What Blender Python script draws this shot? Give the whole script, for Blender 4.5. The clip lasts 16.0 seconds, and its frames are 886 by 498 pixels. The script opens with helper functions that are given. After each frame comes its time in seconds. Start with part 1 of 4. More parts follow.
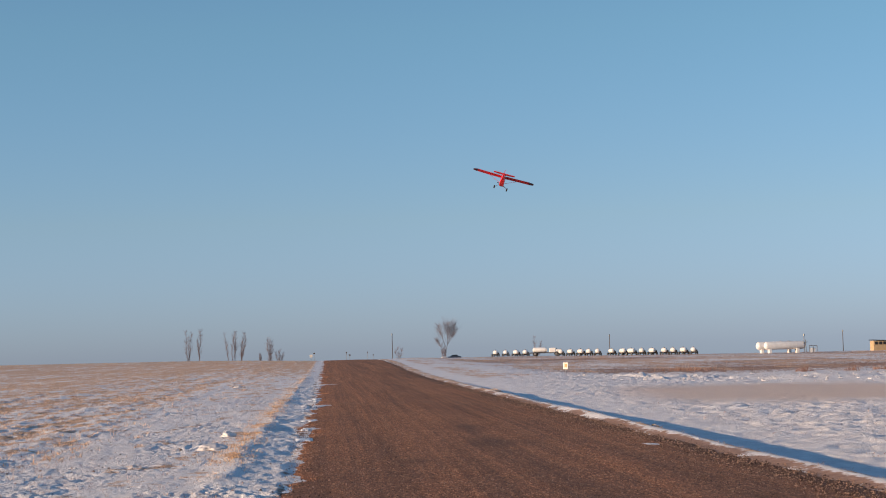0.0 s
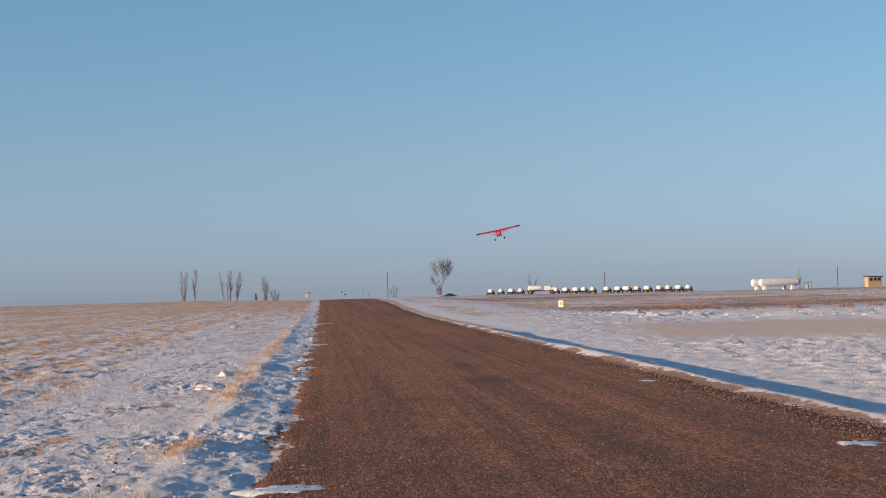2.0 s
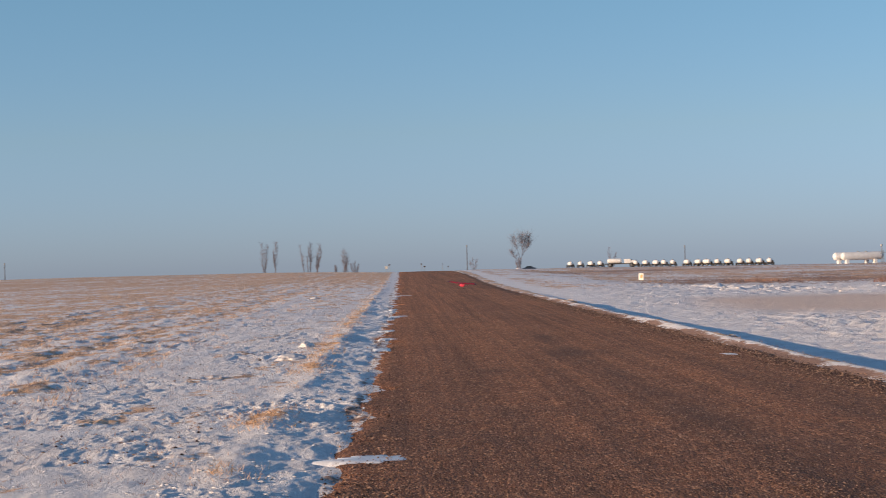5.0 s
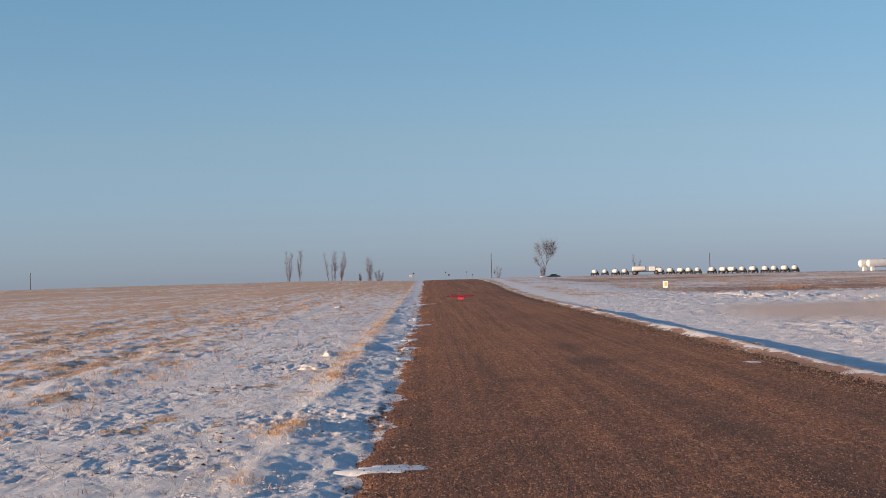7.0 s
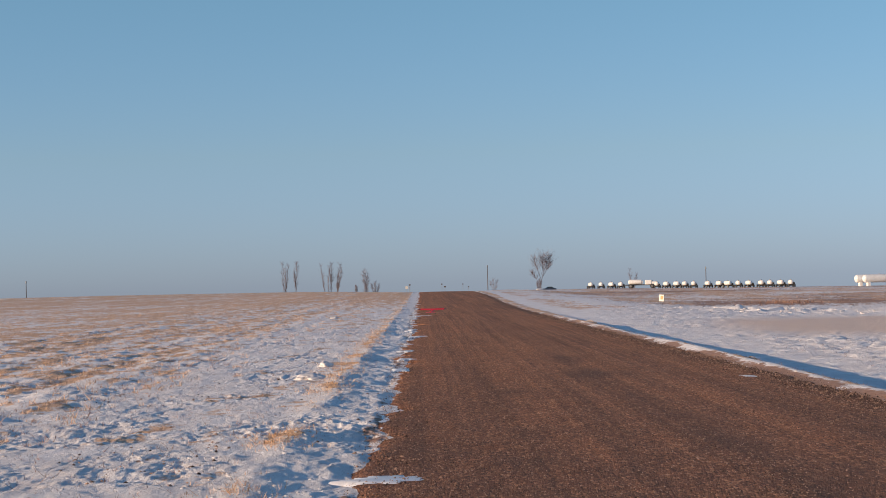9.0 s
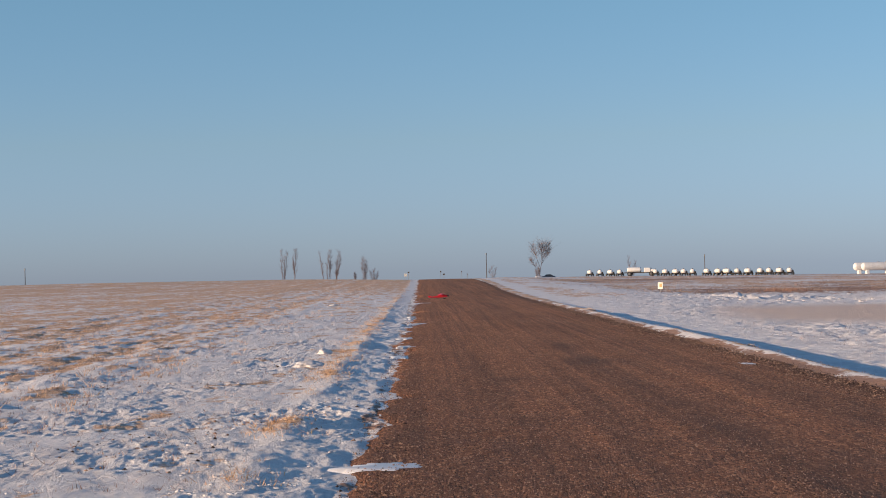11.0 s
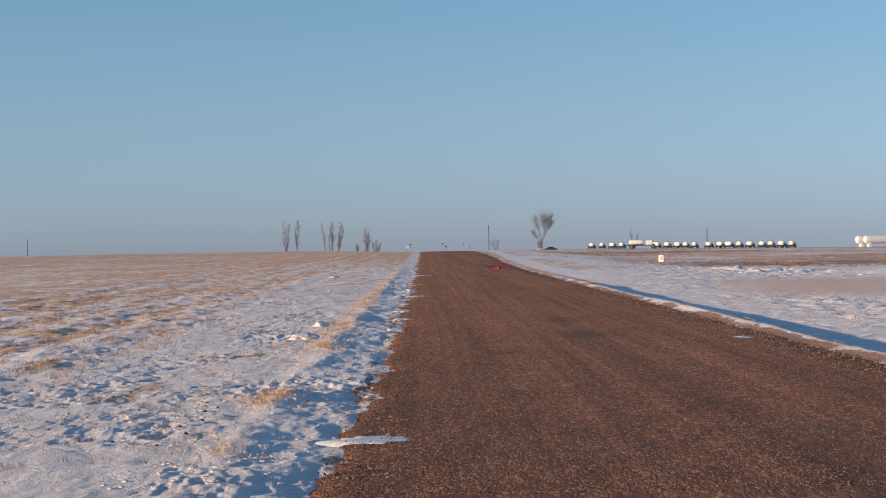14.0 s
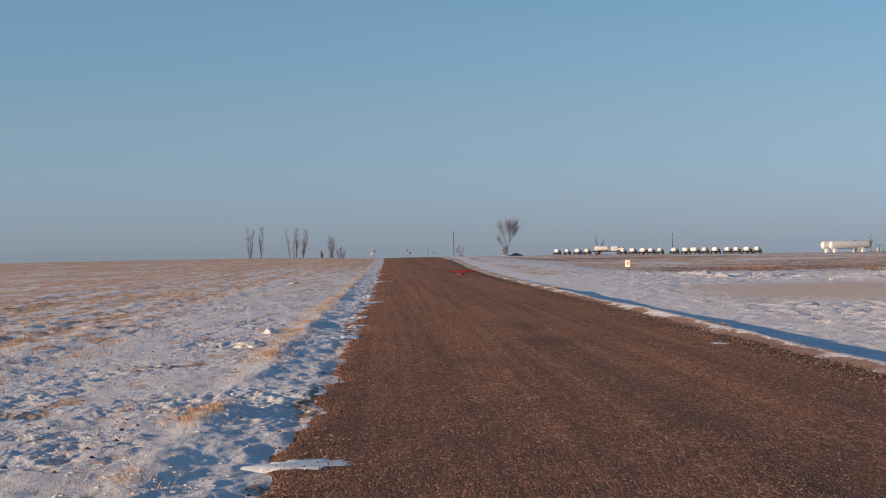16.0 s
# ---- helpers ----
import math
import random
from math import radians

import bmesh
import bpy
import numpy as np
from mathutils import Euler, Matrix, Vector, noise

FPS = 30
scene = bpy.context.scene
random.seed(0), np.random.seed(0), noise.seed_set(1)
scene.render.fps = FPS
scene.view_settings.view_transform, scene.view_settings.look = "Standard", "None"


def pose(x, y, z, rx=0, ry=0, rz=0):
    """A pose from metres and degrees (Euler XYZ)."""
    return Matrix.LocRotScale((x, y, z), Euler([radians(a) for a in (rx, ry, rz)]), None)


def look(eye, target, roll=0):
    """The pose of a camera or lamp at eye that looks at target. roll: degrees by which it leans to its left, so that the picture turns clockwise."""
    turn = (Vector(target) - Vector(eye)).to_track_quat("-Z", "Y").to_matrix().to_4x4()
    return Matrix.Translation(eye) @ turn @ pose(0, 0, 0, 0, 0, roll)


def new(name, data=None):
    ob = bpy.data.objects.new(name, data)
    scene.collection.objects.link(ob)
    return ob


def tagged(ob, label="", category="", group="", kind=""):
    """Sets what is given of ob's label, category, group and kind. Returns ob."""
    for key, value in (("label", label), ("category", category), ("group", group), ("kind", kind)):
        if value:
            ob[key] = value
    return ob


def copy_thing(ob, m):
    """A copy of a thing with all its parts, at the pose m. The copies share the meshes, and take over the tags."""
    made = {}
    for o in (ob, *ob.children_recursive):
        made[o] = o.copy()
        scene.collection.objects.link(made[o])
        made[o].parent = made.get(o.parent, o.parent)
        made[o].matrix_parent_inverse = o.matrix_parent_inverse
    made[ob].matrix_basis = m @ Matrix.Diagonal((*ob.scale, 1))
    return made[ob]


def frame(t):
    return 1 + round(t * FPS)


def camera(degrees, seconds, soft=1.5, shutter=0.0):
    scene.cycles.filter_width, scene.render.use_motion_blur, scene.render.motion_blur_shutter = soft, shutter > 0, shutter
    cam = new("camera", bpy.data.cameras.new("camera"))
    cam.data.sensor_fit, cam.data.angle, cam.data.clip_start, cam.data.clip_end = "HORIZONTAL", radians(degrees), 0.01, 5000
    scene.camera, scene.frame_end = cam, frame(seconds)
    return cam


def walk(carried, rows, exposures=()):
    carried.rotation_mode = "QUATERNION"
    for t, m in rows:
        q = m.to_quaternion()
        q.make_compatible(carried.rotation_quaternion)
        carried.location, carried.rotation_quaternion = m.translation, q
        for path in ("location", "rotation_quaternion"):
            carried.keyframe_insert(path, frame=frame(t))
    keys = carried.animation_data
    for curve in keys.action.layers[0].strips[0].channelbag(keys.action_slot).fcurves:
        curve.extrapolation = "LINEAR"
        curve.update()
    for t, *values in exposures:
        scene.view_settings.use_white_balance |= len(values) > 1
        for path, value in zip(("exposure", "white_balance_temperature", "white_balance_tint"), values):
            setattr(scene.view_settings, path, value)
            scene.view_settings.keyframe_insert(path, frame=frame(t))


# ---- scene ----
cam = camera(26.63, 16.0, soft=0.95, shutter=0.4)


def carried_pose(x, y, z, yaw, pitch, lean):
    """A camera at x, y, z turned yaw degrees to the right of the road, pitched up, leaning."""
    return Matrix.Translation((x, y, z)) @ pose(0, 0, 0, 0, 0, -yaw) @ pose(0, 0, 0, 90 + pitch) @ pose(0, 0, 0, 0, 0, lean)


walk(cam, [
    (0, carried_pose(0.025, -0.005, 1.660, 3.627, 3.063, -1.680)),
    (0.5, carried_pose(0.017, 0.006, 1.666, 3.510, 2.444, -1.752)),
    (1, carried_pose(0.006, -0.004, 1.661, 3.327, 2.046, -1.537)),
    (1.5, carried_pose(0.033, -0.005, 1.646, 3.511, 1.693, -2.085)),
    (2, carried_pose(0.006, -0.015, 1.655, 3.725, 1.188, -2.019)),
    (2.5, carried_pose(0.001, -0.023, 1.655, 3.686, 0.770, -2.103)),
    (3, carried_pose(0.000, -0.012, 1.652, 3.378, 0.533, -2.135)),
    (3.5, carried_pose(-0.000, -0.000, 1.650, 3.163, 0.409, -2.300)),
    (4, carried_pose(-0.005, 0.004, 1.647, 3.023, 0.428, -2.163)),
    (4.5, carried_pose(-0.011, -0.004, 1.652, 2.713, 0.418, -1.860)),
    (5, carried_pose(-0.017, 0.026, 1.645, 1.269, 0.426, -1.804)),
    (5.2, carried_pose(0.017, 0.074, 1.651, 0.866, 0.408, -1.565)),
    (7.5, carried_pose(0.017, 0.014, 1.653, 0.502, 0.904, -2.055)),
    (8, carried_pose(0.012, 0.023, 1.648, 0.733, 1.073, -1.768)),
    (8.5, carried_pose(0.007, 0.020, 1.647, 0.663, 1.085, -1.528)),
    (11, carried_pose(0.006, 0.022, 1.645, 0.678, 0.679, -1.465)),
    (11.5, carried_pose(0.009, 0.025, 1.644, 0.860, 0.548, -1.544)),
    (12, carried_pose(0.006, 0.018, 1.645, 1.109, 0.373, -1.617)),
    (12.5, carried_pose(0.014, 0.028, 1.646, 1.699, 0.213, -1.684)),
    (13, carried_pose(0.012, 0.037, 1.642, 2.207, 0.019, -1.627)),
    (13.5, carried_pose(0.048, 0.035, 1.644, 2.132, -0.088, -1.610)),
    (14, carried_pose(0.126, 0.044, 1.652, 0.576, -0.170, -1.342)),
    (14.5, carried_pose(0.194, 0.060, 1.645, 0.109, -0.127, -1.540)),
    (15, carried_pose(0.211, 0.064, 1.642, 0.867, -0.060, -1.951)),
    (15.5, carried_pose(0.295, 2.128, 1.587, 1.845, 0.142, -1.247)),
    (16, carried_pose(0.290, 2.124, 1.551, 1.642, 0.015, -1.466)),
], exposures=[(0.0, 0.22), (15.0, 0.22), (15.4, 0.07), (16.0, 0.03)])

# ---- light: a low winter sun behind and to the left, clear sky ----
SUN_WAY = Vector((-0.96, -0.28, 0.0)).normalized()
SUN_HIGH = radians(10.2)
world = bpy.data.worlds.new("sky")
scene.world = world
world.use_nodes = True
wn = world.node_tree
sky = wn.nodes.new("ShaderNodeTexSky")
sky.sky_type = "NISHITA"
sky.sun_disc = False
sky.sun_elevation = SUN_HIGH
sky.sun_rotation = math.atan2(SUN_WAY.x, SUN_WAY.y)
sky.altitude = 600
sky.air_density = 1.0
sky.dust_density = 0.3
sky.ozone_density = 3.0
# clear cold air: the low sky stays blue-grey rather than yellow
aim = wn.nodes.new("ShaderNodeTexCoord")
split = wn.nodes.new("ShaderNodeSeparateXYZ")
wn.links.new(aim.outputs["Generated"], split.inputs[0])
cold = wn.nodes.new("ShaderNodeValToRGB")
for k, (p, c) in enumerate(((0.0, (0.62, 0.79, 1.54)), (0.07, (0.87, 0.90, 1.13)), (0.17, (0.96, 1.05, 1.06)), (1.0, (1.0, 1.0, 1.0)))):
    e = cold.color_ramp.elements[k] if k in (0,) else cold.color_ramp.elements.new(p) if k < 3 else cold.color_ramp.elements[-1]
    e.position, e.color = p, (*c, 1)
wn.links.new(split.outputs["Z"], cold.inputs[0])
tint = wn.nodes.new("ShaderNodeMix")
tint.data_type, tint.blend_type = "RGBA", "MULTIPLY"
tint.inputs[0].default_value = 1.0
wn.links.new(sky.outputs[0], tint.inputs[6])
wn.links.new(cold.outputs[0], tint.inputs[7])
wn.links.new(tint.outputs[2], wn.nodes["Background"].inputs[0])
wn.nodes["Background"].inputs[1].default_value = 0.117

sun = new("sun", bpy.data.lights.new("sun", "SUN"))
sun.data.energy = 5.0
sun.data.angle = radians(0.6)
sun.data.color = (1.0, 0.71, 0.46)
to_sun = SUN_WAY * math.cos(SUN_HIGH) + Vector((0, 0, math.sin(SUN_HIGH)))
sun.matrix_world = look(to_sun * 50, (0, 0, 0))


# ---- materials ----
def ramp(nt, src, stops):
    n = nt.nodes.new("ShaderNodeValToRGB")
    while len(n.color_ramp.elements) < len(stops):
        n.color_ramp.elements.new(0.5)
    for e, (p, c) in zip(n.color_ramp.elements, stops):
        e.position = p
        e.color = (*c, 1) if len(c) == 3 else c
    nt.links.new(src, n.inputs[0])
    return n.outputs[0]


def noise_tex(nt, scale, detail=4.0, rough=0.55, stretch=(1, 1, 1)):
    geo = nt.nodes.new("ShaderNodeTexCoord")
    mp = nt.nodes.new("ShaderNodeMapping")
    mp.inputs["Scale"].default_value = stretch
    nt.links.new(geo.outputs["Object"], mp.inputs[0])
    n = nt.nodes.new("ShaderNodeTexNoise")
    n.inputs["Scale"].default_value = scale
    n.inputs["Detail"].default_value = detail
    n.inputs["Roughness"].default_value = rough
    nt.links.new(mp.outputs[0], n.inputs["Vector"])
    return n.outputs[0]


def mix(nt, fac, a, b, mode="MIX"):
    n = nt.nodes.new("ShaderNodeMix")
    n.data_type, n.blend_type = "RGBA", mode
    for sock, v in ((n.inputs[0], fac), (n.inputs[6], a), (n.inputs[7], b)):
        if hasattr(v, "links"):
            nt.links.new(v, sock)
        else:
            sock.default_value = v if not isinstance(v, tuple) else (*v, 1)
    return n.outputs[2]


def calc(nt, op, a, b):
    n = nt.nodes.new("ShaderNodeMath")
    n.operation = op
    n.use_clamp = False
    for sock, v in zip(n.inputs, (a, b)):
        if hasattr(v, "links"):
            nt.links.new(v, sock)
        else:
            sock.default_value = v
    return n.outputs[0]


def attribute(nt, name):
    n = nt.nodes.new("ShaderNodeAttribute")
    n.attribute_name = name
    return n.outputs["Fac"]


def bump(nt, height, strength, distance):
    n = nt.nodes.new("ShaderNodeBump")
    n.inputs["Strength"].default_value = strength
    n.inputs["Distance"].default_value = distance
    nt.links.new(height, n.inputs["Height"])
    nt.links.new(n.outputs[0], nt.nodes["Principled BSDF"].inputs["Normal"])


def blank(name, rough=0.7, metal=0.0):
    m = bpy.data.materials.new(name)
    m.use_nodes = True
    p = m.node_tree.nodes["Principled BSDF"]
    p.inputs["Roughness"].default_value = rough
    p.inputs["Metallic"].default_value = metal
    return m, m.node_tree, p


def worn(name, dark, light, rough=0.6, scale=4.0, metal=0.0, relief=0.15, island=0.0):
    """A surface that varies between two tones at two scales, with a fine relief."""
    m, nt, p = blank(name, rough, metal)
    big = noise_tex(nt, scale, 5)
    fine = noise_tex(nt, scale * 14, 3)
    both = calc(nt, "ADD", calc(nt, "MULTIPLY", big, 0.7), calc(nt, "MULTIPLY", fine, 0.3))
    if island:
        g = nt.nodes.new("ShaderNodeNewGeometry")
        spread = calc(nt, "MULTIPLY", calc(nt, "SUBTRACT", g.outputs["Random Per Island"], 0.5), island)
        both = calc(nt, "ADD", both, spread)
    nt.links.new(ramp(nt, both, [(0.3, dark), (0.7, light)]), p.inputs["Base Color"])
    if relief:
        bump(nt, fine, relief, 0.01)
    return m


SNOW_LIGHT, SNOW_DULL = (0.95, 0.92, 0.91), (0.80, 0.76, 0.75)


def make_ground_material():
    """Wind-packed snow over straw stubble; the straw attribute says how much straw lies bare, soil how much earth."""
    m, nt, p = blank("snowy_field", 0.75)
    crust = ramp(nt, noise_tex(nt, 1.4, 8, 0.65, (1, 0.6, 1)), [(0.35, SNOW_DULL), (0.62, SNOW_LIGHT)])
    grit = noise_tex(nt, 22, 4, 0.7)
    crust = mix(nt, ramp(nt, grit, [(0.64, (0, 0, 0)), (0.74, (0.35, 0.35, 0.35))]), crust, (0.42, 0.36, 0.30))
    straw_tone = ramp(nt, noise_tex(nt, 9, 6, 0.7), [(0.3, (0.42, 0.23, 0.135)), (0.5, (0.70, 0.45, 0.285)), (0.72, (0.86, 0.62, 0.43))])
    earth_tone = ramp(nt, noise_tex(nt, 6, 6, 0.7), [(0.3, (0.24, 0.13, 0.09)), (0.7, (0.46, 0.29, 0.21))])
    wide = noise_tex(nt, 0.8, 5, 0.6, (1, 0.4, 1))
    fine = noise_tex(nt, 3.5, 7, 0.72, (1, 0.6, 1))
    broken = calc(nt, "ADD", calc(nt, "MULTIPLY", calc(nt, "SUBTRACT", wide, 0.5), 0.8), calc(nt, "MULTIPLY", calc(nt, "SUBTRACT", fine, 0.5), 1.5))
    cut = lambda name: ramp(nt, calc(nt, "ADD", attribute(nt, name), broken), [(0.44, (0, 0, 0)), (0.60, (1, 1, 1))])
    colour = mix(nt, cut("soil"), crust, earth_tone)
    colour = mix(nt, cut("straw"), colour, straw_tone)
    dust = mix(nt, attribute(nt, "dust"), colour, (0.80, 0.60, 0.47))
    nt.links.new(dust, p.inputs["Base Color"])
    crumbs = calc(nt, "MULTIPLY", noise_tex(nt, 17, 5, 0.7, (1, 0.4, 1)), 0.40)
    hard = calc(nt, "SUBTRACT", 1.0, attribute(nt, "dust"))
    relief = calc(nt, "ADD", noise_tex(nt, 5, 10, 0.76, (1, 0.5, 1)), calc(nt, "MULTIPLY", calc(nt, "ADD", crumbs, calc(nt, "MULTIPLY", grit, 0.25)), hard))
    bump(nt, relief, 1.0, 0.055)
    return m


def make_road_material():
    """Packed brown gravel: fine stones of several tones, long wheel tracks, damp stains, and a painted tone that
    leaves the distance lighter, as if sunlit.
    """
    m, nt, p = blank("brown_gravel", 0.92)
    tc = nt.nodes.new("ShaderNodeTexCoord")

    drawn = nt.nodes.new("ShaderNodeMapping")
    drawn.inputs["Scale"].default_value = (1, 0.28, 1)
    nt.links.new(tc.outputs["Object"], drawn.inputs[0])

    def cells(scale):
        n = nt.nodes.new("ShaderNodeTexVoronoi")
        n.inputs["Scale"].default_value = scale
        nt.links.new(drawn.outputs[0], n.inputs["Vector"])
        return n
    coarse, small = cells(42), cells(90)
    tones = [(0.14, (0.056, 0.021, 0.0095)), (0.45, (0.250, 0.098, 0.043)), (0.70, (0.345, 0.140, 0.065)), (0.95, (0.92, 0.49, 0.27))]
    grain = mix(nt, 0.40, ramp(nt, coarse.outputs["Color"], tones), ramp(nt, small.outputs["Color"], tones))
    tracks = noise_tex(nt, 1.0, 6, 0.68, (2.2, 0.02, 1))
    fine_tracks = noise_tex(nt, 1.0, 4, 0.6, (7.5, 0.05, 1))
    stain = noise_tex(nt, 0.35, 6, 0.62, (1, 0.35, 1))
    lanes = calc(nt, "ADD", calc(nt, "MULTIPLY", tracks, 0.42), calc(nt, "MULTIPLY", fine_tracks, 0.36))
    tone = ramp(nt, calc(nt, "ADD", lanes, calc(nt, "MULTIPLY", stain, 0.22)), [(0.38, (0.56, 0.53, 0.50)), (0.5, (0.94, 0.91, 0.88)), (0.61, (1.32, 1.27, 1.20))])
    colour = mix(nt, 1.0, grain, tone, "MULTIPLY")
    # damp stains, plus the shade painted on the near gravel
    colour = mix(nt, attribute(nt, "damp_and_shade"), colour, (0.080, 0.036, 0.022))
    nt.links.new(colour, p.inputs["Base Color"])
    bump(nt, calc(nt, "ADD", calc(nt, "MULTIPLY", coarse.outputs["Distance"], -0.8), calc(nt, "ADD", calc(nt, "MULTIPLY", small.outputs["Distance"], -0.5), noise_tex(nt, 60, 3))), 1.0, 0.020)
    return m


GROUND = make_ground_material()
ROAD = make_road_material()
PEBBLE = worn("pebbles", (0.05, 0.023, 0.014), (0.40, 0.24, 0.16), 0.85, 2, island=1.0, relief=0)
CLOD = worn("snow_clods", (0.58, 0.54, 0.53), (0.80, 0.77, 0.76), 0.7, 6, relief=0.4)
STRAW = worn("dry_straw", (0.47, 0.285, 0.185), (0.82, 0.59, 0.43), 0.8, 3, island=0.8, relief=0)
GOLD = worn("golden_grass", (0.46, 0.25, 0.12), (0.84, 0.55, 0.31), 0.8, 3, island=0.8, relief=0)
RUSSET = worn("russet_weeds", (0.20, 0.10, 0.07), (0.42, 0.25, 0.18), 0.85, 3, island=0.7, relief=0)
# distance haze is mixed into these bark tones, so they are greyer and lighter
HAZY_BARK = worn("hazy_bark", (0.10, 0.078, 0.078), (0.22, 0.165, 0.16), 0.9, 2)
TWIG = worn("twigs", (0.14, 0.105, 0.11), (0.28, 0.21, 0.21), 0.9, 2, island=0.6, relief=0)
WHITE = worn("white_tank_paint", (0.72, 0.71, 0.69), (0.87, 0.86, 0.85), 0.4, 1.5, relief=0.03)
STEEL = worn("dull_steel", (0.16, 0.15, 0.15), (0.34, 0.33, 0.32), 0.5, 5, 0.7)
BODY_RED = worn("red_painted_body", (0.66, 0.02, 0.03), (0.86, 0.035, 0.055), 0.35, 4, relief=0)
BLACK = worn("black_rubber", (0.012, 0.012, 0.013), (0.04, 0.038, 0.036), 0.8, 8)
CHASSIS = worn("dark_chassis", (0.02, 0.02, 0.022), (0.07, 0.06, 0.055), 0.7, 4)
POLE = worn("weathered_pole", (0.06, 0.045, 0.04), (0.14, 0.11, 0.09), 0.9, 3)
TAN = worn("tan_boards", (0.42, 0.28, 0.15), (0.60, 0.43, 0.25), 0.8, 3)
SHED_DARK = worn("dark_opening", (0.012, 0.011, 0.012), (0.03, 0.028, 0.028), 0.5, 3)
DARKRED = worn("dark_red_film", (0.06, 0.008, 0.012), (0.10, 0.012, 0.018), 0.35, 3, relief=0)


def make_film(name, tone):
    """Bright covering film over an open frame, which lets light glow through."""
    m, nt, p = blank(name, 0.3)
    p.inputs["Base Color"].default_value = (*tone, 1)
    body = noise_tex(nt, 6, 3)
    nt.links.new(ramp(nt, body, [(0.3, tuple(0.85 * c for c in tone)), (0.7, tone)]), p.inputs["Base Color"])
    glow = nt.nodes.new("ShaderNodeBsdfTranslucent")
    glow.inputs[0].default_value = (*tone, 1)
    both = nt.nodes.new("ShaderNodeMixShader")
    both.inputs[0].default_value = 0.45
    nt.links.new(p.outputs[0], both.inputs[1])
    nt.links.new(glow.outputs[0], both.inputs[2])
    nt.links.new(both.outputs[0], nt.nodes["Material Output"].inputs[0])
    return m


RED = make_film("red_film", (0.95, 0.045, 0.08))
SIGN_FACE = worn("sign_face", (0.72, 0.66, 0.55), (0.84, 0.80, 0.72), 0.6, 6)
SIGN_MARK = worn("sign_mark", (0.55, 0.30, 0.12), (0.66, 0.40, 0.18), 0.6, 6)
CARBLUE = worn("dark_blue_car_paint", (0.03, 0.045, 0.075), (0.07, 0.09, 0.13), 0.3, 2, relief=0)
GLASS = worn("dark_car_glass", (0.02, 0.025, 0.03), (0.04, 0.05, 0.06), 0.08, 2, relief=0)
ICE = worn("packed_ice", (0.60, 0.62, 0.67), (0.82, 0.83, 0.87), 0.35, 5, relief=0.2)


# ---- mesh helpers ----
def mesh_object(name, bm, material, smooth=False):
    me = bpy.data.meshes.new(name)
    bm.to_mesh(me)
    bm.free()
    if smooth:
        me.shade_smooth()
    me.materials.append(material)
    return new(name, me)


def part(name, bm, material, parent, label="", smooth=False):
    ob = mesh_object(name, bm, material, smooth)
    ob.parent = parent
    return tagged(ob, label)


def empty(name, m, label, category, group="", kind=""):
    ob = new(name)
    ob.matrix_world = m
    return tagged(ob, label, category, group, kind)


def box(bm, size, at=(0, 0, 0), turn=None, bevel=0.0):
    m = Matrix.Translation(at) @ (turn or Matrix()) @ Matrix.Diagonal((*size, 1))
    made = bmesh.ops.create_cube(bm, size=1, matrix=m)["verts"]
    if bevel:
        edges = list({e for v in made for e in v.link_edges})
        bmesh.ops.bevel(bm, geom=edges, offset=bevel, segments=2, affect="EDGES", profile=0.6)
    return bm


def rod(bm, a, b, r1, r2=None, sides=8):
    a, b = Vector(a), Vector(b)
    d = b - a
    m = Matrix.Translation((a + b) / 2) @ d.to_track_quat("Z", "Y").to_matrix().to_4x4()
    bmesh.ops.create_cone(bm, cap_ends=True, segments=sides, radius1=r1, radius2=r1 if r2 is None else r2, depth=d.length, matrix=m)
    return bm


def lathe(bm, profile, axis=Matrix(), sides=24):
    """A body of rings: profile rows of (along x, radius)."""
    rings = []
    for x, r in profile:
        rings.append([bm.verts.new(axis @ Vector((x, r * math.cos(2 * math.pi * k / sides), r * math.sin(2 * math.pi * k / sides)))) for k in range(sides)])
    for a, b in zip(rings, rings[1:]):
        for k in range(sides):
            bm.faces.new((a[k], a[(k + 1) % sides], b[(k + 1) % sides], b[k]))
    bm.faces.new(rings[0][::-1])
    bm.faces.new(rings[-1])
    bmesh.ops.recalc_face_normals(bm, faces=bm.faces)
    return bm


def capsule(length, radius, bulge=0.55, steps=6):
    """Profile of a tank with domed heads, along x, centred."""
    half = length / 2 - radius * bulge
    left = [(-half - radius * bulge * math.cos(a), max(radius * math.sin(a), 0.01)) for a in [math.pi / 2 * k / steps for k in range(steps + 1)]]
    return left + [(-x, r) for x, r in left[::-1]]


def loft(bm, rings):
    rows = [[bm.verts.new(p) for p in ring] for ring in rings]
    for a, b in zip(rows, rows[1:]):
        n = len(a)
        for k in range(n):
            bm.faces.new((a[k], a[(k + 1) % n], b[(k + 1) % n], b[k]))
    bm.faces.new(rows[0][::-1])
    bm.faces.new(rows[-1])
    bmesh.ops.recalc_face_normals(bm, faces=bm.faces)
    return bm


# ---- lie of the land ----
ROAD_LEFT, ROAD_RIGHT = -0.56, 5.96
rng = np.random.default_rng(7)
LATTICE = rng.random((256, 256))


def value_noise(x, y):
    xi, yi = np.floor(x).astype(int), np.floor(y).astype(int)
    fx, fy = x - xi, y - yi
    fx, fy = fx * fx * (3 - 2 * fx), fy * fy * (3 - 2 * fy)
    g = lambda i, j: LATTICE[i & 255, j & 255]
    return (g(xi, yi) * (1 - fx) + g(xi + 1, yi) * fx) * (1 - fy) + (g(xi, yi + 1) * (1 - fx) + g(xi + 1, yi + 1) * fx) * fy


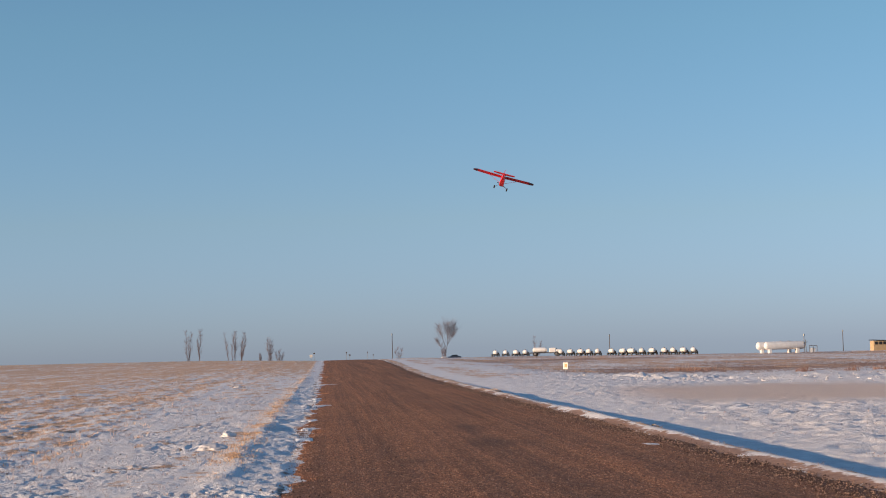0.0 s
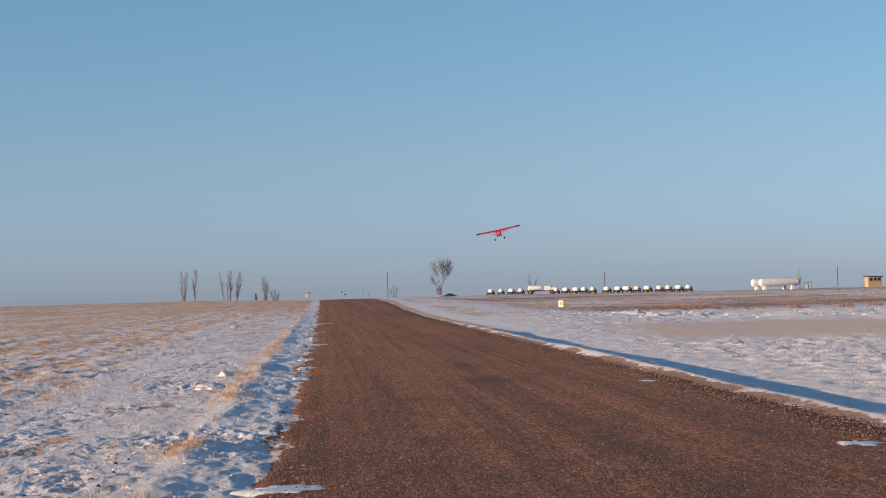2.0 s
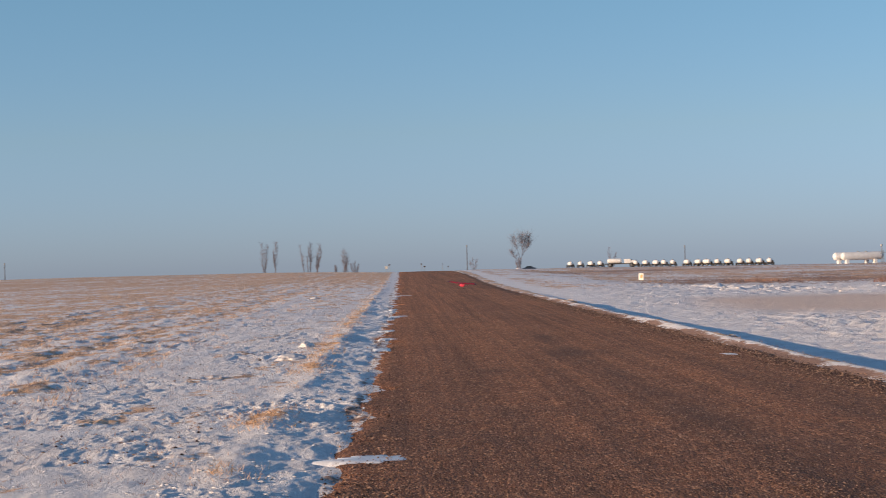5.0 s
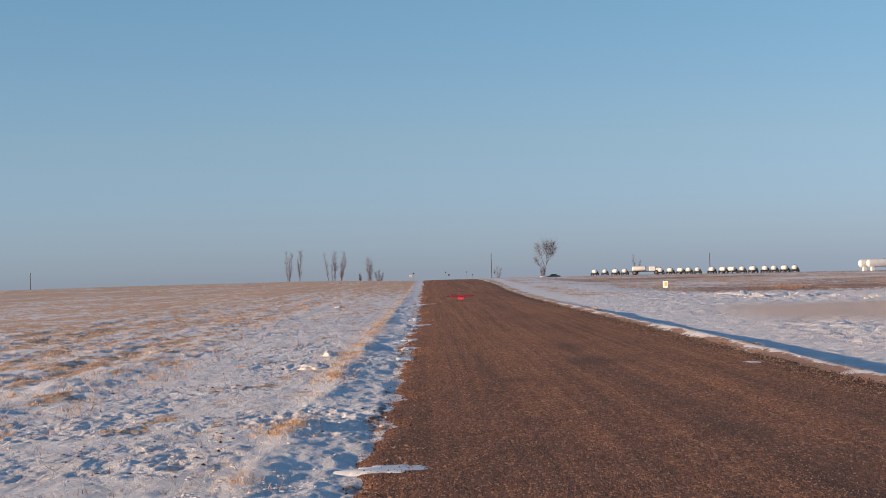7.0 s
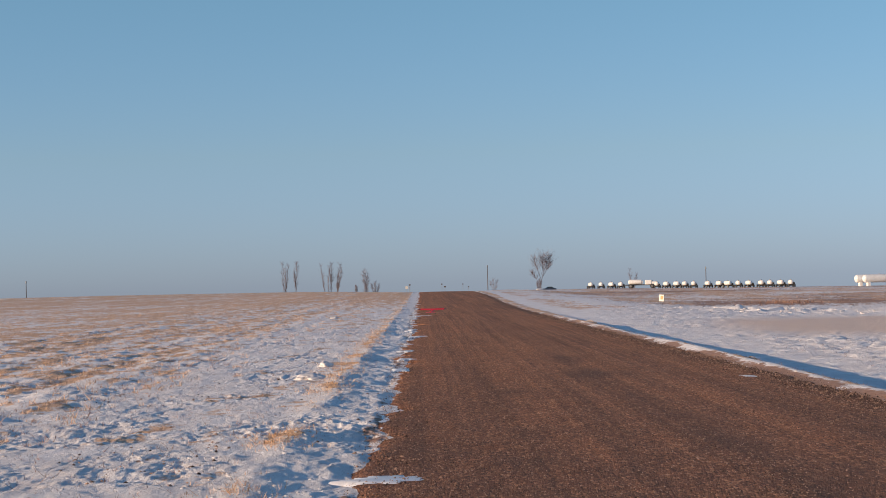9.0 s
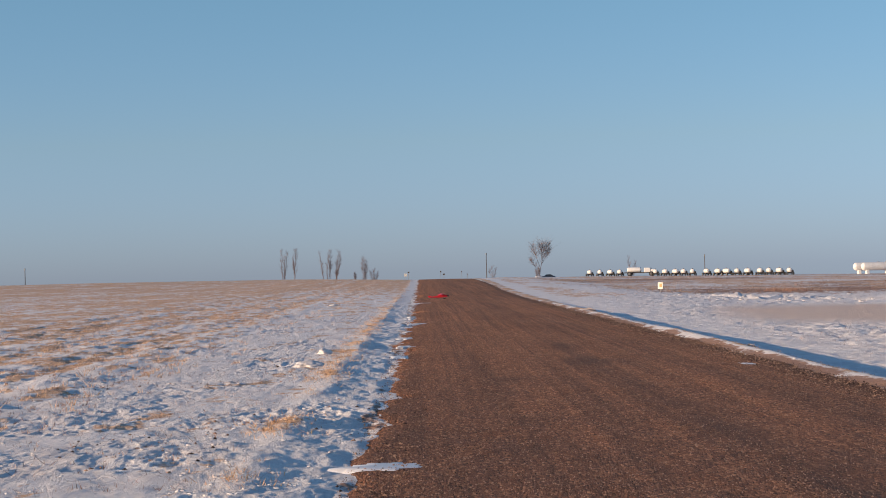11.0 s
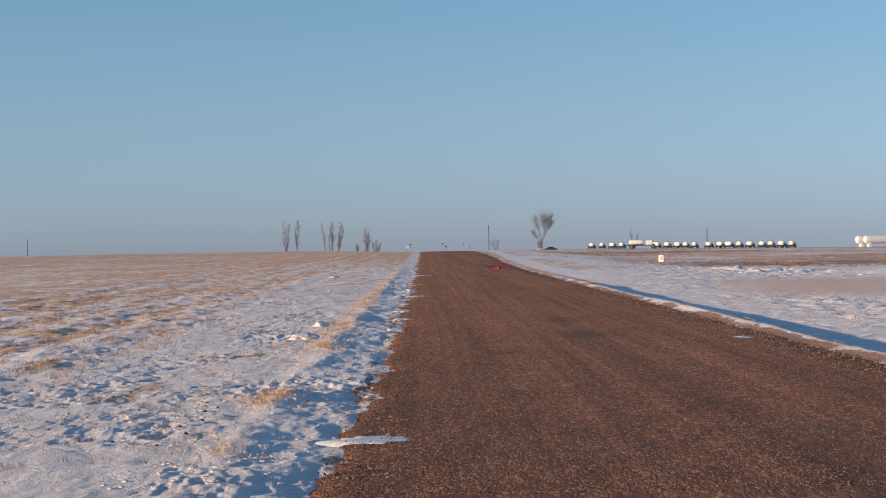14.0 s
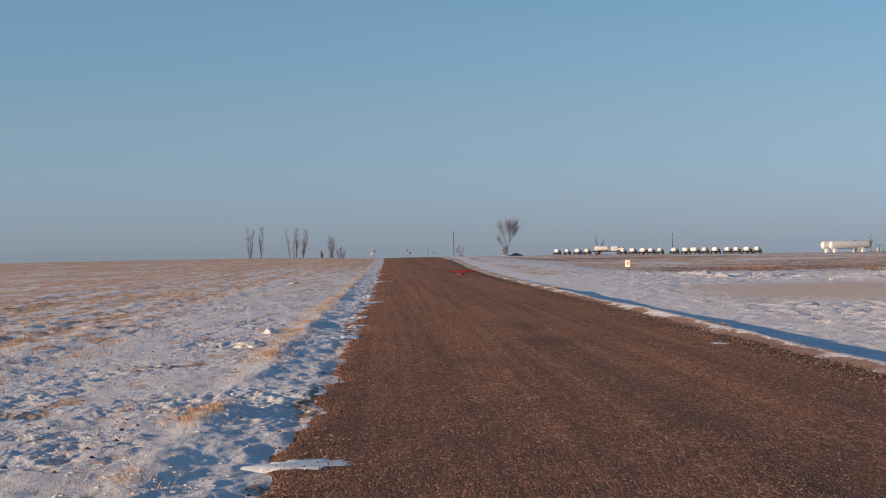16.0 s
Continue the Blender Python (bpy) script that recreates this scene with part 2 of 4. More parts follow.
def fbm(x, y, octaves=4):
    total, weight = 0.0, 0.0
    for k in range(octaves):
        total = total + value_noise(x * 2 ** k + 17.3 * k, y * 2 ** k + 9.1 * k) / 2 ** k
        weight += 0.5 ** k
    return total / weight - 0.5


def smooth(a, b, v):
    t = np.clip((v - a) / (b - a), 0, 1)
    return t * t * (3 - 2 * t)


def swell(x, y):
    """The broad rise and fall of the land, without small relief."""
    top = np.interp(x, (-60, -24, -12, -2, 8, 20, 38, 60, 85, 200), (1.0, 0.74, 0.62, 0.46, 0.45, 0.40, 0.06, -0.24, -0.48, -0.60))
    reach = np.interp(x, (-24, -2, 8, 20, 40, 60, 85), (350, 270, 265, 330, 400, 350, 335))
    up = top * smooth(0.38 * reach, reach, y)
    return up - 0.008 * np.clip(y - reach - 10, 0, 1e5)


def bulge(y):
    """How far the right-hand edge swings out towards the crest."""
    return 1.8 * smooth(90, 265, y)


def verge(x, y):
    """Cross-section beside the road: grassy lip, hollow, ditch."""
    x = np.where(x > 4, x - bulge(y), x)
    wander = 0.16 * fbm(y * 0.35, y * 0 + 3.0, 3)
    far = 1 - 0.55 * smooth(60, 170, y)
    lip = 0.030 * far * np.exp(-((x + 1.42 + wander) / 0.2) ** 2) * (0.5 + 1.6 * np.clip(fbm(y * 0.4, y * 0 + 6, 3), -0.3, 0.5))
    field = 0.070 * far * smooth(-0.30, -1.50, x)
    hollow = -0.006 * np.exp(-((x + 0.92) / 0.3) ** 2)
    x = np.where(x > 6.5, x + 0.7 * fbm(y * 0.11, y * 0 + 21, 3) + 0.35 * fbm(y * 0.45, y * 0 + 23, 2), x)
    crest = 0.068 * (1 + 1.6 * fbm(y * 0.22, y * 0 + 25, 3)) * (1 - 0.75 * smooth(60, 110, y)) * np.exp(-((x - 6.18 - 0.6 * wander) / 0.25) ** 2)
    deep = 1 - 0.94 * smooth(58, 100, y)
    fall = 0.31 + 0.17 * smooth(48, 24, y)
    ditch = deep * -fall * smooth(6.22, 7.2, x) + (fall * deep - 0.34) * smooth(10.5, 22, x)
    return lip + field + hollow + crest + ditch


def height(x, y, fine=True):
    x, y = np.asarray(x, float), np.asarray(y, float)
    off_road = np.clip(np.maximum(ROAD_LEFT + 0.35 - x, x - ROAD_RIGHT - bulge(y)) / 0.4, 0, 1)
    z = swell(x, y) + verge(x, y)
    if fine:
        near = 1 / (1 + (np.abs(y) / 260) ** 2)
        tilled = smooth(-3.6, -5.5, x)
        far_side = smooth(7, 12, x)
        calm = 1 - 0.25 * smooth(6.2, 6.8, x) * smooth(12, 9.5, x)
        pan = dust_cover(x, y)
        steps = 7.0 * fbm(x * 5.6 + 11, y * 3.4 + 4, 4)
        level = np.floor(steps)
        rough = 0.25 + 0.75 * smooth(-0.06, 0.12, fbm(x * 0.8 + 3, y * 0.3, 3))
        plates = 0.0075 * rough * (level + smooth(0.8, 1.0, steps - level)) * (1 - tilled) * smooth(-1.2, -1.9, x) + far_side * 0.030 * (1 - pan) * (level + smooth(0.7, 1.0, steps - level))
        furrow = tilled * 0.022 * np.sin(x * 3.1 + 3 * fbm(x * 0.1, y * 0.03, 2)) * (0.6 + 1.2 * fbm(x * 0.4, y * 0.1 + 9, 2))
        z = z + near * (plates + furrow)
        choppy = smooth(-0.05, 0.14, fbm(x * 0.75 + 31, y * 0.24 + 7, 3))
        blocks = 0.1 - np.abs(fbm(x * 5.0 + 2, y * 2.6, 3))
        shards = 0.1 - np.abs(fbm(x * 11 + 9, y * 5.5, 2))
        crust = 0.05 * (0.12 - np.abs(fbm(x * 1.7 + 20, y * 0.7, 3))) + (0.018 + 0.060 * choppy) * blocks + 0.034 * choppy * shards
        beside = smooth(-1.6, -1.2, x) * smooth(-0.40, -0.65, x)
        lumps = beside * (0.050 * fbm(x * 4.5, y * 1.5, 4) + 0.09 * fbm(x * 1.2 + 70, y * 0.5, 3) + 0.015 * blocks)
        clumps = (0.012 + 0.085 * tilled + 0.06 * far_side) * fbm(x * 2.7 + 40, y * 1.25, 4)
        z = z + off_road * near * calm * (1 - 0.85 * pan) * (0.04 * fbm(x * 0.7, y * 0.3, 4) + lumps + clumps + crust)
        z = z + far_side * near * 0.09 * (np.abs(fbm(x * 0.35 + 8, y * 0.16, 4)) - 0.1)
        bank = np.exp(-((y - 97 + 0.9 * (x - 19)) / 7) ** 2) * smooth(14, 17, x)
        z = z + bank * (0.12 + 0.55 * np.abs(fbm(x * 0.8, y * 0.5, 4)) + 0.30 * fbm(x * 3.2, y * 1.5, 4) + 0.16 * fbm(x * 7, y * 3, 3))
    under_road = (x > ROAD_LEFT + 0.62) & (x < ROAD_RIGHT - 0.4 + bulge(y))
    return np.where(under_road, z - 0.12, z)


def ground_z(x, y):
    return float(height(x, y, False))


def spaced(segments):
    out = []
    for a, b, n in segments:
        out.extend(np.linspace(a, b, n, endpoint=False))
    return np.array(out)


def sheet(name, xs, ys, z_of, material, layers):
    gx, gy = np.meshgrid(xs, ys)
    z = z_of(gx, gy)
    nx, ny = len(xs), len(ys)
    me = bpy.data.meshes.new(name)
    idx = np.arange(nx * ny).reshape(ny, nx)
    quads = np.stack([idx[:-1, :-1], idx[:-1, 1:], idx[1:, 1:], idx[1:, :-1]], -1).reshape(-1, 4)
    me.vertices.add(nx * ny)
    me.vertices.foreach_set("co", np.stack([gx, gy, z], -1).astype(np.float32).ravel())
    me.loops.add(quads.size)
    me.loops.foreach_set("vertex_index", quads.ravel().astype(np.int32))
    me.polygons.add(len(quads))
    me.polygons.foreach_set("loop_start", np.arange(0, quads.size, 4, dtype=np.int32))
    me.update(calc_edges=True)
    for key, field in layers.items():
        me.attributes.new(key, "FLOAT", "POINT").data.foreach_set("value", field(gx, gy).astype(np.float32).ravel())
    me.shade_smooth()
    me.materials.append(material)
    return tagged(new(name, me), kind="structure")


def straw_cover(x, y):
    lip = 0.9 * np.exp(-((x + 1.52) / (0.26 + 0.35 * smooth(60, 160, y))) ** 2) * (0.5 + 1.1 * fbm(y * 0.3, x * 0 + 1, 3) + 1.0 * fbm(x * 3, y * 1.0, 3) - 0.15 * smooth(45, 110, y))
    field_edge = -3.7 - 0.012 * np.clip(y - 20, 0, 150)
    patches = 0.40 * fbm(x * 0.45 - 0.02 * y, y * 0.05, 4) + 0.30 * fbm(x * 0.12, y * 0.11 + 4, 3) + 1.0 * fbm(x * 3.0, y * 1.0, 4)
    field = smooth(field_edge + 0.6, field_edge - 1.6, x) * (0.30 + 0.24 * smooth(22, 75, y) + 0.14 * smooth(75, 240, y) + patches - 0.06 * np.sin(x * 3.1 + 3 * fbm(x * 0.1, y * 0.03, 2)))
    berm = (0.82 + 0.15 * smooth(60, 120, y)) * np.exp(-((x - bulge(y) - 6.35) / (0.3 + 0.25 * smooth(60, 120, y))) ** 2) * (0.75 + fbm(y * 0.25, x * 0 + 5, 3))
    drift = smooth(-4.2 - 0.03 * y, -2.5 - 0.02 * y, x) * smooth(-0.9 - 0.4 * smooth(90, 40, y), -1.7, x) * (0.28 + 0.12 * smooth(50, 100, y) + 0.30 * smooth(100, 190, y) + 0.9 * fbm(x * 2.6 + 5, y * 0.5, 4))
    prairie = smooth(7.0, 9.0, x - bulge(y)) * smooth(70, 120, y) * (0.40 + 0.10 * smooth(130, 230, y) + 0.9 * fbm(x * 0.22 + 3, y * 0.035, 4) + 0.5 * fbm(x * 1.4, y * 0.25, 3))
    return np.maximum.reduce([lip, field, berm, drift + 0 * y, prairie])


def soil_cover(x, y):
    edge = 0.85 * np.exp(-((x - bulge(y) - 5.92) / 0.27) ** 2) * (0.85 + 1.2 * fbm(x * 2, y * 0.6, 3))
    far = smooth(9, 20, x) * (0.20 + 0.28 * smooth(85, 140, y)) + smooth(9, 16, x) * smooth(70, 120, y) * 1.1 * fbm(x * 0.05 + 3, y * 0.03, 4)
    left = smooth(-6, -12, x) * 0.1 + 0.40 * np.exp(-((x + 2.75) / 0.55) ** 2 - ((y - 17.4) / 1.3) ** 2) + 0.30 * np.exp(-((x + 3.7) / 0.5) ** 2 - ((y - 27) / 3) ** 2)
    near_edge = 0.52 * np.exp(-((x + 0.55) / 0.22) ** 2) * (0.8 + 1.6 * fbm(x * 4, y * 0.9 + 3, 3))
    return np.maximum.reduce([edge, far, left + 0 * y, near_edge])


def dust_cover(x, y):
    pan = smooth(0, 1, 1.7 - np.hypot((x - 17 - 0.16 * (y - 66)) / 5.5, (y - 71) / 10.5) - 0.5 * fbm(x * 0.3, y * 0.12, 3))
    return 0.9 * pan * smooth(9, 13, x)


road_x = np.concatenate([[-2500, -1500, -900, -500, -300, -200, -140], spaced([(-100, -40, 40), (-40, -14, 60), (-14, -5, 190), (-5, -0.4, 300), (-0.4, 5.7, 8), (5.7, 9, 55), (9, 20, 75), (20, 45, 60), (45, 110, 44)]), [120, 150, 200, 300, 500, 900, 1500, 2500]])
road_y = np.concatenate([[-2500, -1200, -500, -200, -80, -30, -10], spaced([(0, 12, 16), (12, 30, 400), (30, 60, 300), (60, 110, 190), (110, 200, 150), (200, 440, 130)]), [450, 480, 520, 560, 600, 650, 720, 850, 1000, 1300, 1800, 2600, 4000]])
tagged(sheet("ground", road_x, road_y, height, GROUND, {"straw": straw_cover, "soil": soil_cover, "dust": dust_cover}),
       "wind-packed snow over straw stubble and dead grass", "ground")


def road_z(x, y):
    middle = (ROAD_LEFT + ROAD_RIGHT) / 2
    crown = 0.05 * (1 - ((x - middle) / 3.2) ** 2)
    ruts = 0.02 * fbm(x * 1.6, y * 0.02, 2)
    near = 1 / (1 + (np.abs(y) / 120) ** 2)
    return swell(x, y) + crown * 0.5 + ruts + near * 0.035 * fbm(x * 2.2, y * 1.1, 4) - 0.005


def damp_and_shade(x, y):
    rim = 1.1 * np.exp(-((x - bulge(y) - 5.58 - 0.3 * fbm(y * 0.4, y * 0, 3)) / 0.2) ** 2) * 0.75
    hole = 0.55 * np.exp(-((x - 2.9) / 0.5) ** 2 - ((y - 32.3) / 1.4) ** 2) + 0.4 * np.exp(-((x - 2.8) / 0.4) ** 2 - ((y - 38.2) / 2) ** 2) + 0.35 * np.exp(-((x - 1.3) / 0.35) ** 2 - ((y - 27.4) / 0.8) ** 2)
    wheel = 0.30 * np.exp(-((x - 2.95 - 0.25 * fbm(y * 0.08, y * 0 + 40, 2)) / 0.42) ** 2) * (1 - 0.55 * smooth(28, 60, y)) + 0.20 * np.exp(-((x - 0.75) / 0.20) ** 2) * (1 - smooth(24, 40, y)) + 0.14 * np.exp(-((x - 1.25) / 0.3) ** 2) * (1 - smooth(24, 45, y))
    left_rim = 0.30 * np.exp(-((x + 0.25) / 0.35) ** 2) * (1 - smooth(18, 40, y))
    # painted light: near gravel darkened so the distant road reads as sunlit; plus streaks
    shade_and_streaks = 0.27 * (1 - smooth(14, 40, y)) + 0.5 * (1 - 0.75 * smooth(28, 55, y)) * np.clip(fbm((x - 0.9 * smooth(60, 14, y)) * 3.2, y * 0.035, 3), -0.1, 0.3) + 0.10 * smooth(2.5, 5.4, x)
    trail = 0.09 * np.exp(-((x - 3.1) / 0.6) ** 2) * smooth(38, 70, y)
    return np.clip((rim + hole + trail + wheel + left_rim + shade_and_streaks) * (0.9 + 1.3 * fbm(x * 2.5, y * 0.9, 4)), 0, 0.85)


def make_road():
    ys = spaced([(-60, 10, 20), (10, 60, 420), (60, 140, 420), (140, 330, 160), (330, 900, 40)])
    ob = sheet("road", np.linspace(0, 1, 90), ys, lambda u, y: u * 0, ROAD, {})
    co = np.empty(len(ob.data.vertices) * 3, np.float32)
    ob.data.vertices.foreach_get("co", co)
    co = co.reshape(-1, 3)
    u, y = co[:, 0].astype(float), co[:, 1].astype(float)
    ragged = 0.9 * np.clip(fbm(y * 1.1, y * 0 + 51, 2) - 0.04, 0, 0.4) * smooth(22, 34, y) + 0.30 * fbm(y * 0.4, y * 0 + 2, 3) + 1.5 * np.clip(fbm(y * 0.9, y * 0 + 31, 3) - 0.10, 0, 0.3) * smooth(17, 23, y) - 0.06 * smooth(26, 16, y) + 0.04 * smooth(34, 60, y) + 1.3 * np.clip(fbm(y * 0.32, y * 0 + 77, 3) - 0.02, -0.05, 0.28) * smooth(28, 42, y) + 0.12 * fbm(y * 4, y * 0 + 8, 2) - 0.05
    ragged2 = 0.22 * fbm(y * 0.7, y * 0 + 12, 4) + 0.12 * fbm(y * 4, y * 0 + 18, 2)
    lo, hi = ROAD_LEFT + ragged, ROAD_RIGHT + ragged2 + bulge(y)
    x = lo + (hi - lo) * u
    z = road_z(x, y)
    edge = np.minimum(u, 1 - u)
    z = z - 0.05 * (1 - smooth(0, 0.03, edge)) + 0.03
    ob.data.vertices.foreach_set("co", np.stack([x, y, z], -1).astype(np.float32).ravel())
    ob.data.attributes.new("damp_and_shade", "FLOAT", "POINT").data.foreach_set("value", damp_and_shade(x, y).astype(np.float32))
    ob.data.update()
    return tagged(ob, "brown gravel road with faint wheel tracks and dark stains", "road")


make_road()


# ---- loose stuff on the ground ----
def scatter(name, verts, faces, material, label, category):
    me = bpy.data.meshes.new(name)
    me.from_pydata(verts, [], faces)
    me.materials.append(material)
    return tagged(new(name, me), label, category, kind="stuff")


def many(shape_v, shape_f, places):
    """Copies of one small shape joined: places are arrays of x, y, z, size x, size y, size z, turn."""
    sv, sf = np.array(shape_v, float), np.array(shape_f, int)
    n = len(places)
    c, s = np.cos(places[:, 6])[:, None], np.sin(places[:, 6])[:, None]
    jit = 1 + 0.35 * (rng.random((n, len(sv), 3)) - 0.5)
    v = sv[None] * jit * places[:, None, 3:6]
    x = v[..., 0] * c - v[..., 1] * s + places[:, 0:1]
    y = v[..., 0] * s + v[..., 1] * c + places[:, 1:2]
    z = v[..., 2] + places[:, 2:3]
    verts = np.stack([x, y, z], -1).reshape(-1, 3)
    faces = (sf[None] + (np.arange(n) * len(sv))[:, None, None]).reshape(-1, sf.shape[1])
    return verts.tolist(), faces.tolist()


OCTA_V = [(1, 0, 0), (0, 1, 0), (-1, 0, 0), (0, -1, 0), (0, 0, 1), (0, 0, -0.6)]
OCTA_F = [(0, 1, 4), (1, 2, 4), (2, 3, 4), (3, 0, 4), (1, 0, 5), (2, 1, 5), (3, 2, 5), (0, 3, 5)]


def lumpy():
    bm = bmesh.new()
    bmesh.ops.create_icosphere(bm, subdivisions=1, radius=1)
    bm.verts.ensure_lookup_table()
    v = [tuple(p.co) for p in bm.verts]
    f = [tuple(q.index for q in face.verts) for face in bm.faces]
    bm.free()
    return v, f


def make_gravel():
    n = 85000
    y = 12 + 48 * rng.random(n) ** 2.0
    x = ROAD_LEFT - 0.1 + (ROAD_RIGHT - ROAD_LEFT + 0.3) * rng.random(n)
    keep = rng.random(n) < 0.40 + 1.3 * (fbm(x * 2.2, y * 0.08, 3) + 0.15) + 0.5 * (x > 5.0)
    x, y = x[keep], y[keep]
    s = 0.003 + 0.0065 * rng.random(len(x)) ** 3
    z = road_z(x, y) + 0.033
    p = np.stack([x, y, z, s * (0.8 + 0.6 * rng.random(len(x))), s, s * 0.8, rng.random(len(x)) * 6.3], -1)
    m = 12000
    y2 = 13 + 75 * rng.random(m) ** 1.8
    right = rng.random(m) < 0.85
    x2 = np.where(right, 5.58 + 0.32 * rng.normal(size=m) * 0.7, -0.36 + 0.14 * rng.normal(size=m))
    s2 = 0.005 + 0.013 * rng.random(m) ** 3
    p2 = np.stack([x2, y2, road_z(x2, y2) + 0.034, s2 * 1.3, s2, s2 * 0.8, rng.random(m) * 6.3], -1)
    p = np.concatenate([p, p2])
    v, f = many(OCTA_V, OCTA_F, p)
    scatter("gravel", v, f, PEBBLE, "loose brown pebbles strewn over the gravel road", "gravel")


make_gravel()


def make_clods():
    v0, f0 = lumpy()
    rows = []
    n = 7000
    x = -5.2 + 4.4 * rng.random(n)
    y = 12.5 + 100 * rng.random(n) ** 2.0
    thick = rng.random(n) < 0.25 + 3.0 * (fbm(x * 0.9 + 12, y * 0.35, 3) + 0.02)
    x, y = x[thick], y[thick]
    n = len(x)
    s = 0.004 + 0.016 * rng.random(n) ** 4
    rows.append(np.stack([x, y, s * 0 + np.nan, s * 1.7, s * 1.4, s * 0.6, rng.random(n) * 6], -1))
    n = 900
    x = 13 + 20 * rng.random(n)
    y = 97 - 0.9 * (x - 19) + 9 * (rng.random(n) - 0.5) * 2
    s = 0.015 + 0.07 * rng.random(n) ** 3
    rows.append(np.stack([x, y, s * 0 + np.nan, s * 2.2, s * 1.3, s * 0.5, rng.random(n) * 6], -1))
    n = 110
    y = 14 + 70 * rng.random(n) ** 1.6
    x = 5.6 + 0.6 * rng.random(n)
    s = 0.008 + 0.022 * rng.random(n) ** 3
    rows.append(np.stack([x, y, s * 0 + np.nan, s * 1.4, s, s * 0.6, rng.random(n) * 6], -1))
    p = np.concatenate(rows)
    p[:, 2] = height(p[:, 0], p[:, 1]) + p[:, 5] * 0.3
    v, f = many(v0, f0, p)
    scatter("snow_clods", v, f, CLOD, "broken clods of crusted snow on the verges", "snow")


make_clods()


def make_earth_crumbs():
    n = 2600
    x = -4.8 + 4.2 * rng.random(n)
    y = 12.5 + 60 * rng.random(n) ** 1.9
    thick = rng.random(n) < 0.3 + 2.5 * (soil_cover(x, y) + fbm(x * 0.8 + 9, y * 0.3, 3))
    x, y = x[thick], y[thick]
    s = 0.005 + 0.018 * rng.random(len(x)) ** 3
    p = np.stack([x, y, height(x, y) + 0.2 * s, s * 1.4, s, s * 0.7, rng.random(len(x)) * 6.3], -1)
    v, f = many(OCTA_V, OCTA_F, p)
    scatter("earth_crumbs", v, f, PEBBLE, "dark crumbs of earth strewn over the verge snow", "earth")


make_earth_crumbs()


def make_big_clod(x, y, size, tall):
    bm = bmesh.new()
    bmesh.ops.create_icosphere(bm, subdivisions=4, radius=1)
    for q in bm.verts:
        d = 1 + 0.35 * noise.fractal(q.co * 1.4 + Vector((x, y, 0)), 0.8, 2, 4)
        q.co = Vector((q.co.x * size * d, q.co.y * size * 1.3 * d, max(q.co.z, -0.4) * tall * d))
    ob = mesh_object("snow_lump", bm, CLOD, True)
    ob.matrix_world = pose(x, y, float(height(x, y)) + tall * 0.1)
    tagged(ob, "large rounded lump of crusted white snow beside the road", "snow lump", "snow lumps on the verge")


for spot in ((-1.97, 32.3, 0.27, 0.085), (-1.94, 37.0, 0.13, 0.085), (-4.4, 93.5, 0.24, 0.08), (21.3, 341, 0.6, 0.25)):
    make_big_clod(*spot)


def make_ice(x, y, wide, deep):
    """A thin tongue of packed snow frozen on the gravel."""
    bm = bmesh.new()
    rim, steps = [], 72
    for k in range(steps):
        a = 2 * math.pi * k / steps
        r = 1 + 0.55 * noise.fractal(Vector((math.cos(a) * 1.6, math.sin(a) * 1.6, x * 3 + y)), 0.7, 2, 4)
        rim.append((wide * r * math.cos(a), deep * r * math.sin(a)))
    low = [bm.verts.new((px, py, -0.03)) for px, py in rim]
    mid = [bm.verts.new((px * 0.93, py * 0.93, 0.003)) for px, py in rim]
    top = [bm.verts.new((px * 0.5, py * 0.5, 0.010)) for px, py in rim]
    for a, b in ((low, mid), (mid, top)):
        for k in range(steps):
            bm.faces.new((a[k], a[(k + 1) % steps], b[(k + 1) % steps], b[k]))
    bm.faces.new(top)
    ob = mesh_object("ice_patch", bm, ICE, True)
    ob.matrix_world = pose(x, y, float(road_z(np.array(x), np.array(y))) + (0.022 if x < -0.4 and y < 30 else 0.028))
    tagged(ob, "thin tongue of packed icy snow lying on the gravel", "ice patch", "icy patches on the road edge")


for spot in ((-0.30, 15.6, 0.40, 0.28), (-0.50, 22.6, 0.10, 0.9), (0.05, 95.9, 0.45, 0.5), (-0.1, 58, 0.3, 0.5), (5.2, 30, 0.12, 0.3), (5.05, 17.6, 0.2, 0.3)):
    make_ice(*spot)
finger = random.Random(41)
for k in range(16):
    along = 36 + 4.6 * k + finger.uniform(-1.5, 1.5)
    make_ice(-0.42 + finger.uniform(-0.06, 0.10), along, finger.uniform(0.14, 0.26), finger.uniform(0.35, 0.7))


def blades(x, y, tall, count, lean, width, material, name, label, category):
    """Clumps of thin upright blades, each a narrow wedge."""
    n = len(x)
    x, y, tall = np.repeat(x, count), np.repeat(y, count), np.repeat(tall, count)
    m = len(x)
    spread = 0.35 * tall + 0.02
    bx, by = x + spread * rng.normal(size=m) * 0.6, y + spread * rng.normal(size=m) * 0.6
    bz = height(bx, by) - 0.02
    h = tall * (0.45 + 0.7 * rng.random(m))
    a = rng.random(m) * 6.283
    w = width * (0.6 + 0.8 * rng.random(m))
    lx, ly = lean * h * rng.normal(size=m), lean * h * rng.normal(size=m)
    base1 = np.stack([bx - w * np.cos(a), by - w * np.sin(a), bz], -1)
    base2 = np.stack([bx + w * np.cos(a), by + w * np.sin(a), bz], -1)
    tip = np.stack([bx + lx, by + ly, bz + h], -1)
    v = np.stack([base1, base2, tip], 1).reshape(-1, 3)
    f = np.arange(3 * m).reshape(-1, 3)
    return scatter(name, v.tolist(), f.tolist(), material, label, category)


